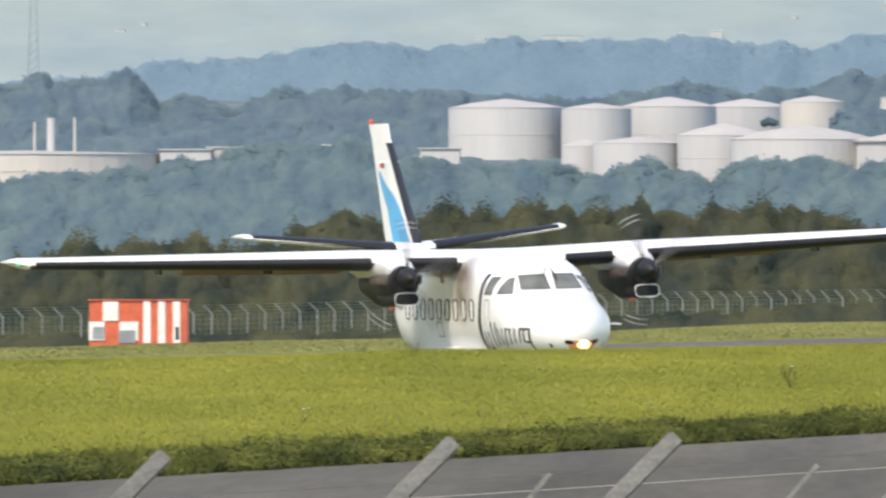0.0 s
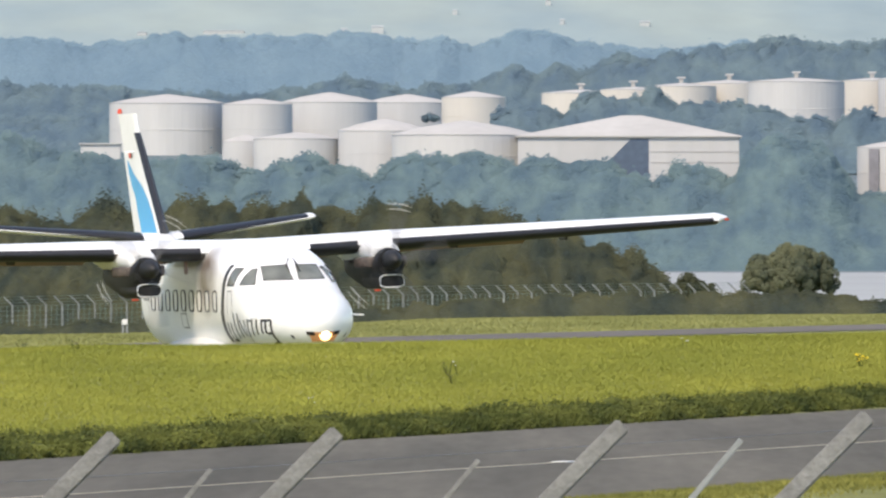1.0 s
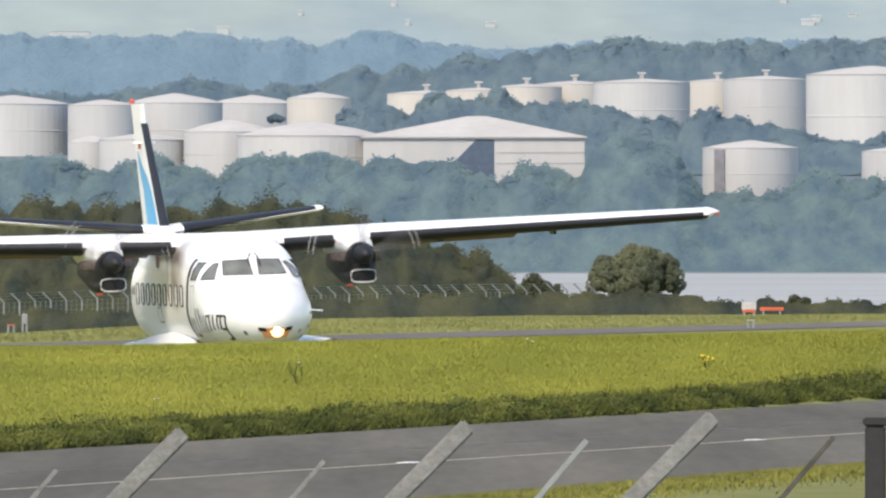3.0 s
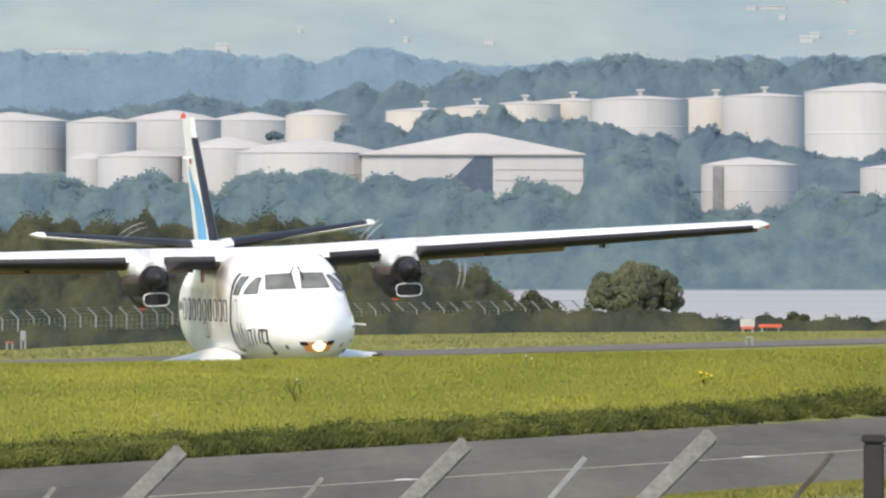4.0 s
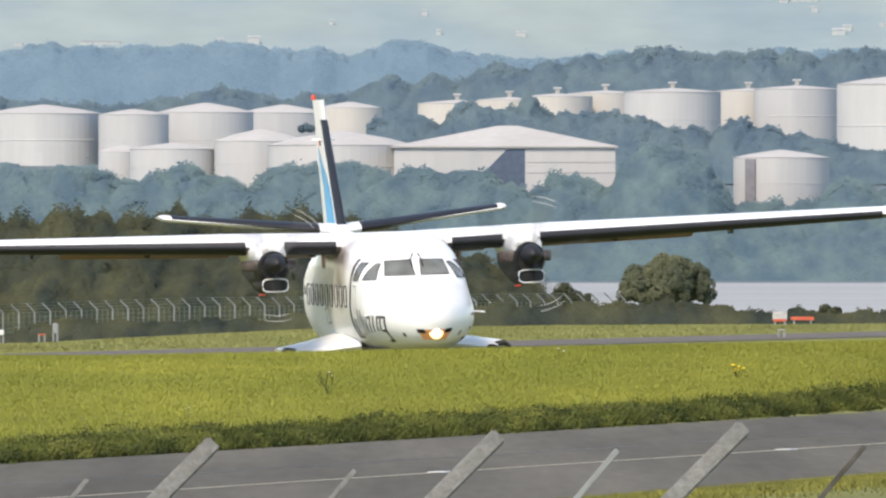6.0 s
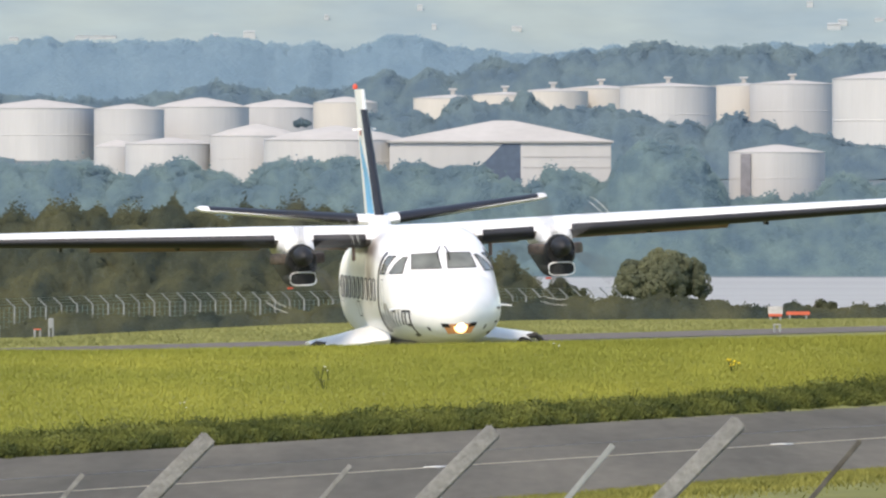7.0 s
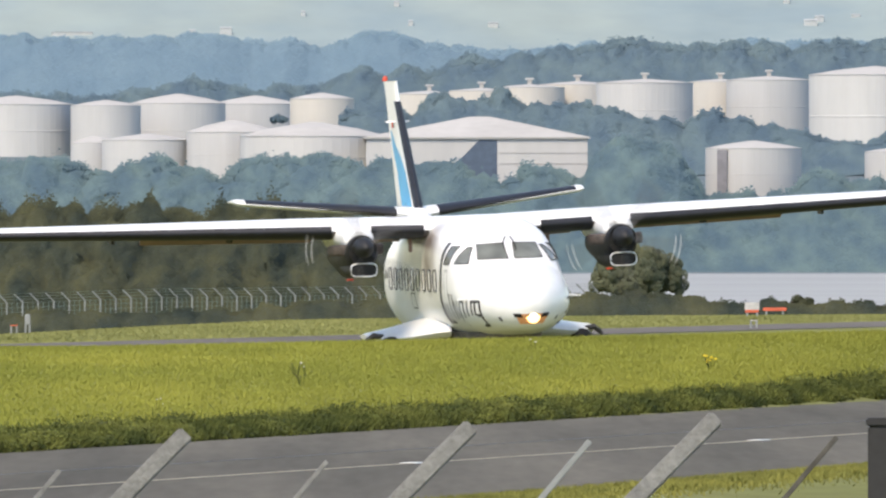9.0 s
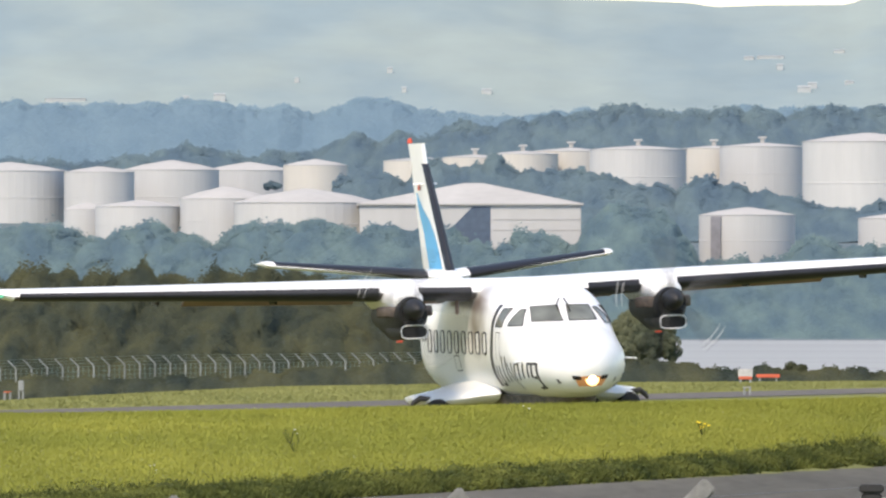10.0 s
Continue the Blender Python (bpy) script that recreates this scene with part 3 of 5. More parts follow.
    for x0, x1, y, z0, tan in ((-3.6, -2.9, -0.68, 0.50, 0), (-2.5, -1.9, -0.5, 0.46, 1), (-1.8, -1.25, -0.24, 0.50, 0), (-1.7, -1.2, 0.22, 0.48, 1), (-2.4, -1.6, 0.5, 0.52, 0)):
        bm = box_bm(x0, x1, -0.02, 0.02, z0, 0.76, 0.012)
        part("bay_door", bm, FLAP_BROWN if tan else SOOT, plane, "open bay door below the belly", False, Matrix.Translation((0, y, 0)))
    # undercarriage
    legs = [(-1.35, 0.0, 0.27), (-5.6, 1.82, 0.36), (-5.6, -1.82, 0.36)]
    for x, y, r in legs:
        part("gear_leg", tube_bm([(x, y * 0.86, 0.85), (x, y * 0.93, r)], 0.05, 8), CHROME, plane, "metal undercarriage leg")
        wheel = part("wheel", lathe_bm([(r * 0.55, -0.11), (r * 0.9, -0.12), (r, -0.06), (r, 0.06), (r * 0.9, 0.12), (r * 0.55, 0.11)], 24), TYRE, plane, "black rubber tyre", True, Matrix.Translation((x, y, r)) @ Matrix.Rotation(radians(90), 4, "X"))
        part("rim", lathe_bm([(0.03, -0.09), (r * 0.56, -0.07), (r * 0.56, 0.07), (0.03, 0.09)], 16), CHROME, wheel)
        WHEELS.append((wheel, x, y, r))
    # wing centre section across the roof, blended into the cabin top
    part("wing_centre", loft_bm([wing_ring(y) for y in (-1.0, -0.5, 0.0, 0.5, 1.0)]), WHITE_PAINT, plane, "", True)
    # wings
    for s, side in ((1, "port"), (-1, "starboard")):
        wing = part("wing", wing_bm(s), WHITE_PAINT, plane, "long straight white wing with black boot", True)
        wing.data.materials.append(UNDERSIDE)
        # downward faces take a darkened grey that holds the underwing shade
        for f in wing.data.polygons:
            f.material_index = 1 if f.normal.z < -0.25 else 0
        part("deicing_boot", edge_boot(s, 1.09, 2.06, wing_at(1.09), wing_at(2.06)), BOOT, wing, "black rubber leading-edge boot", True)
        part("deicing_boot", edge_boot(s, 2.78, 9.35, wing_at(2.78), wing_at(9.35)), BOOT, wing, "black rubber leading-edge boot", True)
        x, z, c, t = wing_at(9.45)
        tip = [[Vector((x - a + (0.02 if j == 0 else -j * 0.10 * (1 - a / c)), s * (9.45 + j * 0.09), z + 0.02 * j + h * (1, 0.9, 0.6, 0.12)[j])) for a, h in foil(c, t)] for j in range(4)]
        tp = part("wing_tip", loft_bm(tip), WHITE_PAINT, wing, "rounded white wing tip", True)
        part("navigation_light", box_bm(x - 0.22, x - 0.12, min(s * 9.62, s * 9.70), max(s * 9.62, s * 9.70), z - 0.01, z + 0.03, 0.012), NAV_GREEN if s < 0 else RED, tp, "green wing-tip lamp" if s < 0 else "red wing-tip lamp")
        # flaps, lowered a little, with hinge brackets
        for y0, y1 in ((1.15, 2.05), (2.8, 6.0)):
            rings = []
            for y in (y0, y1):
                x, z, c, t = wing_at(y)
                a = Vector((x - c * 0.72, s * y, z - 0.05))
                rings.append([a + Vector(q) for q in ((0, 0, 0.05), (-0.3, 0, 0.02), (-0.60, 0, -0.16), (-0.62, 0, -0.18), (-0.3, 0, -0.085), (0, 0, -0.07))])
            part("flap", loft_bm(rings), FLAP_BROWN, wing, "lowered pale brown flap panel")
        for y in (1.3, 4.4, 6.6):
            x, z, c, t = wing_at(y)
            part("flap_bracket", box_bm(x - c * 0.78, x - c * 0.55, min(s * y, s * (y + 0.05)), max(s * y, s * (y + 0.05)), z - 0.2, z - 0.06, 0.01), SOOT, wing)
        # bracket at the wing root
        part("root_stub", box_bm(-5.3, -5.2, min(s * 1.25, s * 1.31), max(s * 1.25, s * 1.31), 2.32, 2.62, 0.015), FLAP_BROWN, wing)
        # engine
        y = s * 2.41
        rings = []
        for x, zc, hw, hh in ((-4.10, 2.60, 0.20, 0.16), (-4.18, 2.62, 0.28, 0.22), (-4.5, 2.64, 0.31, 0.25), (-5.2, 2.66, 0.33, 0.27), (-6.4, 2.64, 0.32, 0.26), (-7.6, 2.66, 0.14, 0.12)):
            rings.append([Vector((x, y + math.cos(2 * math.pi * k / 24) * hw, zc + math.sin(2 * math.pi * k / 24) * hh)) for k in range(24)])
        nac = part("nacelle", loft_bm(rings), WHITE_PAINT, plane, "white engine nacelle with black cowling", True)
        rings = []
        for x, zc, hw, hh in ((-3.76, 2.42, 0.265, 0.27), (-3.86, 2.38, 0.29, 0.32), (-4.4, 2.30, 0.29, 0.36), (-5.4, 2.27, 0.27, 0.38), (-6.3, 2.34, 0.26, 0.26), (-6.9, 2.45, 0.1, 0.1)):
            rings.append([Vector((x, y + math.cos(2 * math.pi * k / 24) * hw, zc + math.sin(2 * math.pi * k / 24) * hh)) for k in range(24)])
        cowl = part("cowling", loft_bm(rings), BLACK, nac, "black lower engine cowling", True)
        lip = []
        for k in range(29):
            a = 2 * math.pi * k / 28
            c_, s_ = math.cos(a), math.sin(a)
            lip.append((-3.72, y + math.copysign(abs(c_) ** 0.5, c_) * 0.24, 2.06 + math.copysign(abs(s_) ** 0.55, s_) * 0.12))
        part("intake_lip", tube_bm(lip, 0.014, 8), CHROME, nac, "bright metal intake lip", True)
        rings = [[Vector((x, y + math.copysign(abs(math.cos(2 * math.pi * k / 24)) ** 0.6, math.cos(2 * math.pi * k / 24)) * hw, zc + math.sin(2 * math.pi * k / 24) * hh)) for k in range(24)] for x, zc, hw, hh in ((-3.74, 2.06, 0.235, 0.115), (-4.3, 2.06, 0.27, 0.15), (-5.0, 2.1, 0.25, 0.16), (-5.8, 2.2, 0.2, 0.1))]
        # small red box added for a red mark below the intake
        part("red_intake_mark", box_bm(-4.1, -3.96, y - 0.27, y - 0.16, 1.87, 1.905, 0.01), RED, nac, "small red mark below the intake")
        part("intake_scoop", loft_bm(rings), BLACK, nac, "black chin intake scoop", True)
        for e in (-1, 1):
            # flattened stack turning out and aft, with an open end
            rings = []
            for x, o, zc, hw, hh in ((-4.12, 0.20, 2.42, 0.07, 0.09), (-4.18, 0.30, 2.43, 0.085, 0.10), (-4.34, 0.39, 2.43, 0.09, 0.105), (-4.58, 0.43, 2.42, 0.085, 0.10), (-4.57, 0.43, 2.42, 0.07, 0.085), (-4.45, 0.42, 2.42, 0.065, 0.08)):
                rings.append([Vector((x, y + e * (o + math.copysign(abs(math.cos(2 * math.pi * k / 20)) ** 0.5, math.cos(2 * math.pi * k / 20)) * hw), zc + math.copysign(abs(math.sin(2 * math.pi * k / 20)) ** 0.5, math.sin(2 * math.pi * k / 20)) * hh)) for k in range(20)])
            part("exhaust_stub", loft_bm(rings), EXHAUST, nac, "scorched brown-grey exhaust stack", True)
        part("cowl_seam", tube_bm([(-3.99, y + math.cos(2 * math.pi * k / 24) * 0.288, 2.365 + math.sin(2 * math.pi * k / 24) * 0.332) for k in range(25)], 0.008, 6), SOOT, nac)
        # propeller turns about its own x axis
        prop = part("propeller", lathe_bm([(0.005, 0.30), (0.055, 0.27), (0.115, 0.18), (0.165, 0.05), (0.195, -0.10), (0.19, -0.19)], 32, "x"), SPINNER, plane, "black spinning five-blade propeller", True, Matrix.Translation((-3.58, y, 2.47)))
        for k in range(5):
            rings = []
            for r, c_, tw in ((0.15, 0.08, 60), (0.3, 0.075, 50), (0.5, 0.085, 40), (0.8, 0.085, 30), (1.02, 0.075, 24), (1.14, 0.06, 22)):
                t_ = radians(tw)
                d = Vector((math.sin(t_), math.cos(t_), 0)) * c_ / 2
                q = Vector((math.cos(t_), -math.sin(t_), 0)) * 0.014
                o = Vector((-0.05, 0, r))
                rings.append([o + d, o + q, o - d, o - q])
            blade = part("blade", loft_bm(rings), BLADE_GREY, prop, "", False, Matrix.Rotation(2 * math.pi * k / 5, 4, "X"))
            for r in (0.96, 1.06) if k in (0, 2) else ():
                part("tip_stripe", box_bm(-0.075, -0.02, -0.06, 0.06, r, r + 0.03), GREY_PAINT, blade, "white stripe near the blade tip")
        PROPS.append((prop, y))
    # tail
    le = [(-11.45, 2.85), (-13.55, 5.08), (-13.68, 5.38)]
    te = [(-14.0, 2.7), (-14.95, 5.08), (-15.12, 5.36)]
    rings = []
    for (x0, z0), (x1, z1), t in zip(le, te, (0.095, 0.075, 0.06)):
        rings.append([Vector((x0 - a, h * 0.9, z0 + (z1 - z0) * a / max(1e-6, x0 - x1))) for a, h in foil(x0 - x1, t)])
    fin = part("tail_fin", loft_bm(rings), WHITE_PAINT, plane, "tall white tail fin with blue flash", True)
    rings = []
    for k in range(6):
        q = k / 5
        x, z = -11.62 - 1.9 * q, 3.02 + 1.98 * q
        w = 0.075 - 0.02 * q
        rings.append([Vector((x + 0.05, 0, z)), Vector((x, w * 0.75, z)), Vector((x - 0.12, w * 1.25, z)), Vector((x - 0.16, 0, z)), Vector((x - 0.12, -w * 1.25, z)), Vector((x, -w * 0.75, z))])
    part("deicing_boot", loft_bm(rings), BOOT, fin, "black boot on the fin's leading edge", True)
    ftree = BVHTree.FromPolygons(*fin_data(fin))
    for s in (-1, 1):
        w = (0, -s, 0)
        # blue flash widening towards the base
        for (za, a0, a1), (zb, b0, b1) in zip(((3.02, -12.05, -13.45), (3.4, -12.4, -13.7), (3.7, -12.75, -13.85), (3.95, -13.2, -14.15), (4.18, -13.9, -14.35)), ((3.4, -12.4, -13.7), (3.7, -12.75, -13.85), (3.95, -13.2, -14.15), (4.18, -13.9, -14.35), (4.45, -14.4, -14.48))):
            part("blue_flash", skin_patch(ftree, ((a0, s * 2, za), (a1, s * 2, za), (b1, s * 2, zb), (b0, s * 2, zb)), w, 4, 0.006), BLUE, fin, "sky blue livery flash", True)
        part("flag_mark", skin_patch(ftree, ((-14.1, s * 2, 4.62), (-14.3, s * 2, 4.62), (-14.33, s * 2, 4.5), (-14.1, s * 2, 4.5)), w, 2, 0.008), RED, fin)
        part("flag_mark", skin_patch(ftree, ((-13.98, s * 2, 4.64), (-14.1, s * 2, 4.64), (-14.1, s * 2, 4.5), (-13.98, s * 2, 4.5)), w, 2, 0.008), DARKBLUE, fin)
        part("static_rod", tube_bm([(-13.7, s * 0.05, 4.62), (-13.75, s * 0.22, 4.62)], 0.018, 6), WHITE_PAINT, fin)
    part("beacon", lathe_bm([(0.05, 0.0), (0.05, 0.05), (0.03, 0.09), (0.004, 0.1)], 12), RED, fin, "small red beacon", True, Matrix.Translation((-14.95, 0, 5.37)))
    part("tail_bullet", loft_bm([fuse_ring(x, w, z0, z1, 2) for x, w, z0, z1 in ((-11.0, 0.05, 2.72, 2.8), (-11.25, 0.16, 2.65, 2.98), (-11.8, 0.22, 2.6, 3.06), (-13.2, 0.2, 2.6, 3.05), (-14.1, 0.05, 2.7, 2.9))]), WHITE_PAINT, fin, "", True)
    for s in (-1, 1):
        root, tipc = (-11.75, 2.90, 1.75, 0.12), (-12.55, 3.22, 1.0, 0.11)
        rings = []
        for k in range(6):
            q = k / 5
            x, z, c, t = [root[i] + (tipc[i] - root[i]) * q for i in range(4)]
            rings.append([Vector((x - a, s * (0.1 + 3.1 * q), z + h)) for a, h in foil(c, t)])
        tail = part("tailplane", loft_bm(rings), WHITE_PAINT, plane, "white tailplane with black boot", True)
        mid = [root[i] + (tipc[i] - root[i]) * 0.1 for i in range(4)]
        part("deicing_boot", edge_boot(s, 0.40, 3.12, mid, tipc, 11, 0.22, 0.5), BOOT, tail, "black rubber leading-edge boot", True)
        x, z, c, t = tipc
        rings = [[Vector((x - a + (0.03 if j == 0 else -0.04 * j), s * (3.13 + (0, 0.1, 0.15, 0.17)[j]), z + 0.01 * j + h * (1.14, 1.1, 0.85, 0.35)[j])) for a, h in foil(c, t)] for j in range(4)]
        part("tailplane_tip", loft_bm(rings), WHITE_PAINT, tail, "", True)
    return plane


def fin_data(ob):
    me = ob.data
    return [v.co.copy() for v in me.vertices], [tuple(p.vertices) for p in me.polygons]


WHEELS, PROPS = [], []
airliner = build_aircraft()


# ---- storage tanks, sheds ----
def tank(u0, u1, v_top, v_base, y, mat, roof=0.12, label="", group="storage tanks across the estuary", vent=False):
    """A round oil tank between bearings u0 and u1."""
    x0, _, z1 = spot(u0, v_top, y)
    x1, _, z0 = spot(u1, v_base, y)
    r = (x1 - x0) / 2
    ob = new("storage_tank")
    ob.location = ((x0 + x1) / 2, y, z0)
    tagged(ob, label or "large pale cylindrical oil storage tank among trees", "storage tank", group)
    h = z1 - z0
    part("shell", lathe_bm([(r * 0.995, -9.0), (r * 0.995, h * 0.48), (r, h * 0.485), (r, h * 0.5), (r * 0.995, h * 0.505), (r * 0.995, h)], 48), mat, ob)
    part("roof", lathe_bm([(r * 1.003, h), (r * 1.003, h + 0.08), (r * 0.6, h + roof * r * 0.55), (0.4, h + roof * r), (0.01, h + roof * r)], 48), ROOF_TAN, ob, "shallow conical roof")
    if u0 in (1303, 1470, 290):
        # dark strip stands for the stair tower together with its cast shadow
        part("stair_shadow_strip", box_bm(-r * 0.76, -r * 0.55, -r * 0.87, -r * 0.60, 0, h * 0.98, 0.02), STAIR_SHADOW, ob, "dark grey strip for the stair tower and its shadow")
    if vent:
        part("vent", box_bm(-0.35, 0.35, -0.3, 0.3, h + roof * r, h + roof * r + 0.7, 0.08), ROOF_TAN, ob)
        part("vent_cap", box_bm(-0.7, 0.7, -0.5, 0.5, h + roof * r + 0.7, h + roof * r + 1.0, 0.06), TANK_GREY, ob)
    return ob


TANKS = [  # bearings, eaves, base, distance, paint, slope of the roof
    (-20, 186, 208, 300, 4050, TANK, 0.16), (180, 305, 210, 295, 4040, TANK_GREY, 0.17), (285, 455, 206, 300, 4060, TANK, 0.21), (430, 585, 207, 300, 4080, TANK_GREY, 0.2), (568, 682, 198, 262, 4045, TANK_CREAM, 0.2), (180, 265, 276, 330, 3900, TANK, 0.3), (235, 395, 271, 335, 3890, TANK, 0.15), (385, 550, 257, 335, 3885, TANK_GREY, 0.27), (480, 740, 264, 338, 3870, TANK, 0.2),
    (745, 885, 190, 260, 4170, TANK_CREAM, 0.1), (850, 965, 184, 260, 4165, TANK_CREAM, 0.1), (930, 1055, 178, 260, 4150, TANK_CREAM, 0.1), (1010, 1145, 173, 265, 4160, TANK_CREAM, 0.1), (1110, 1282, 170, 265, 4120, TANK_GREY, 0.09), (1275, 1385, 168, 255, 4145, TANK_CREAM, 0.1), (1340, 1492, 165, 258, 4135, TANK_GREY, 0.1), (1486, 1720, 156, 300, 4100, TANK, 0.14),
    (1303, 1474, 286, 375, 3850, TANK, 0.17), (1585, 1700, 292, 375, 3860, TANK_GREY, 0.15)]
for u0, u1, top, base, far, paint, slope in TANKS:
    tank(u0, u1, top, base, far, paint, slope, vent=far >= 4120)
tank(-1010, -528, 290, 350, 3905, TANK_CREAM, 0.03, "wide low tan storage tank behind trees")


def shed():
    """The gabled works hall beside the tanks."""
    x0, y, z1 = spot(703, 268, 3850)
    x1, _, z0 = spot(1095, 350, 3850)
    xm, _, zp = spot(905, 232, 3850)
    hall = new("works_hall")
    hall.location = (x0, y, z0)
    tagged(hall, "pale metal-clad works hall with low hipped roof", "building")
    w, h, d, hp, m = x1 - x0, z1 - z0, 26.0, zp - z0, xm - x0
    part("wall", box_bm(0, w, 0, d, -9, h, 0.05), TANK, hall)
    bm = bmesh.new()
    e = [bm.verts.new(p) for p in ((-0.4, -0.4, h + 0.01), (w + 0.4, -0.4, h + 0.01), (w + 0.4, d + 0.4, h + 0.01), (-0.4, d + 0.4, h + 0.01))]
    f = [bm.verts.new(p) for p in ((-0.4, -0.4, h + 0.25), (w + 0.4, -0.4, h + 0.25), (w + 0.4, d + 0.4, h + 0.25), (-0.4, d + 0.4, h + 0.25))]
    t = [bm.verts.new(p) for p in ((m - 1.5, d * 0.4, hp + 0.3), (m + 1.5, d * 0.4, hp + 0.3))]
    for q in ((e[3], e[2], e[1], e[0]), (e[0], e[1], f[1], f[0]), (e[1], e[2], f[2], f[1]), (e[2], e[3], f[3], f[2]), (e[3], e[0], f[0], f[3]), (f[0], f[1], t[1], t[0]), (f[1], f[2], t[1]), (f[2], f[3], t[0], t[1]), (f[3], f[0], t[0])):
        bm.faces.new(q)
    bmesh.ops.recalc_face_normals(bm, faces=bm.faces[:])
    part("roof", bm, ROOF_TAN, hall)
    k = w / (1095 - 703)
    # dark panel paints the bay's shade, its slanted left part a tree's shadow
    bm = bmesh.new()
    a = [(165 * k, h * 0.02), (232 * k, h * 0.02), (232 * k, h * 0.97), (200 * k, h * 0.97), (158 * k, h * 0.45)]
    lo = [bm.verts.new((x, -0.06, z)) for x, z in a]
    hi = [bm.verts.new((x, 0.02, z)) for x, z in a]
    bm.faces.new(lo)
    bm.faces.new(hi[::-1])
    for i in range(5):
        bm.faces.new((lo[i], hi[i], hi[(i + 1) % 5], lo[(i + 1) % 5]))
    bmesh.ops.recalc_face_normals(bm, faces=bm.faces[:])
    part("shaded_bay_panel", bm, SHED_DARK, hall, "dark blue panel for a shaded bay and tree shadow")
    for z in (0.45, 0.68):
        part("cladding_seam", box_bm(236 * k, w - 0.02, -0.05, 0.0, h * z, h * z + 0.14), SHED_BAND, hall)


shed()


def chimney(u, v0, v1, y, wide, mat, label):
    x, _, z1 = spot(u, v0, y)
    z0 = spot(u, v1, y)[2]
    ob = part("chimney", lathe_bm([(wide * 1.1, z0 - 3), (wide, (z0 + z1) / 2), (wide * 0.92, z1 - 0.1), (wide, z1 - 0.1), (wide, z1)], 20), mat, None, "", True, Matrix.Translation((x, y, 0)))
    tagged(ob, label, "chimney")


chimney(-723, 225, 290, 3920, 0.62, TANK, "thick white works chimney beside low tank")
chimney(-752, 232, 290, 3922, 0.2, TANK_CREAM, "thin pale works flue beside a chimney")
chimney(-681, 225, 290, 3921, 0.2, TANK_CREAM, "thin pale works flue beside a chimney")


def far_shed(u0, u1, v0, v1, y, label):
    x0, _, z1 = spot(u0, v0, y)
    x1, _, z0 = spot(u1, v1, y)
    ob = new("far_shed")
    ob.location = (x0, y, z0)
    tagged(ob, label, "building")
    part("wall", box_bm(0, x1 - x0, 0, 8, -8, z1 - z0, 0.03), TANK, ob)
    part("roof", box_bm(-0.3, x1 - x0 + 0.3, -0.3, 8.3, z1 - z0, z1 - z0 + 0.25, 0.05), ROOF_TAN, ob)


far_shed(-530, -440, 283, 330, 3900, "low white works building behind treetops")
far_shed(-445, -355, 279, 320, 3903, "low white works building behind treetops")
far_shed(-275, -225, 275, 283, 3893, "small white works building among trees")
far_shed(-70, 0, 281, 290, 3880, "small white works building among trees")


def mast():
    """Lattice mast on the far ridge."""
    x, y, z0 = spot(-754, 175, 4650)
    z1 = spot(-754, 5, 4650)[2]
    ob = new("lattice_mast")
    ob.location = (x, y, z0 - 2)
    tagged(ob, "tall thin grey lattice mast on a wooded ridge", "mast")
    h = z1 - z0 + 2
    for a, b in ((-1, -1), (1, -1), (1, 1), (-1, 1)):
        # the hill's hazed colour makes the mast faint
        part("leg", tube_bm([(a * 1.1, b * 1.1, 0), (a * 0.5, b * 0.5, h)], 0.09, 5), HILL, ob)
    for k in range(12):
        z = h * k / 12
        w = 1.1 - 0.6 * k / 12
        part("brace", tube_bm([(-w, -w, z), (w, -w, z + h / 12)], 0.06, 4), HILL, ob)


mast()


# ---- hills beyond ----
def hill_top(u):
    return float(np.interp(u, [-3000, -900, 300, 900, 1030, 1060, 1200, 1290, 1330, 1420, 1575, 1590, 1750, 4000], [-180, -150, -150, -125, -105, -97, -94, -90, -83, -86, -87, -100, -115, -180]))


def build_hills():
    us = [-6000, -3000] + [-1000 + i * 20 for i in range(141)] + [2500, 6000]
    rows = []
    n = 24
    for j in range(n + 1):
        k = j / n
        y = 4690 + 270 * k
        for u in us:
            v = 215 + (hill_top(u) - 215) * k + (4 * noise.noise((u * 0.01, k * 6, 0)) if 0 < j < n else 0)
            rows.append(spot(u, v, y))
    w = len(us)
    faces = [(j * w + i, j * w + i + 1, (j + 1) * w + i + 1, (j + 1) * w + i) for j in range(n) for i in range(w - 1)]
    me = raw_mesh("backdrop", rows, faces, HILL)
    me.shade_smooth()
    tagged(new("backdrop", me), "pale hazy hillside of fields and hedges", "hillside", kind="structure")


build_hills()


def hill_spot(u, v):
    k = (215 - v) / (215 - hill_top(u))
    return spot(u, v, 4690 + 270 * k - 3)


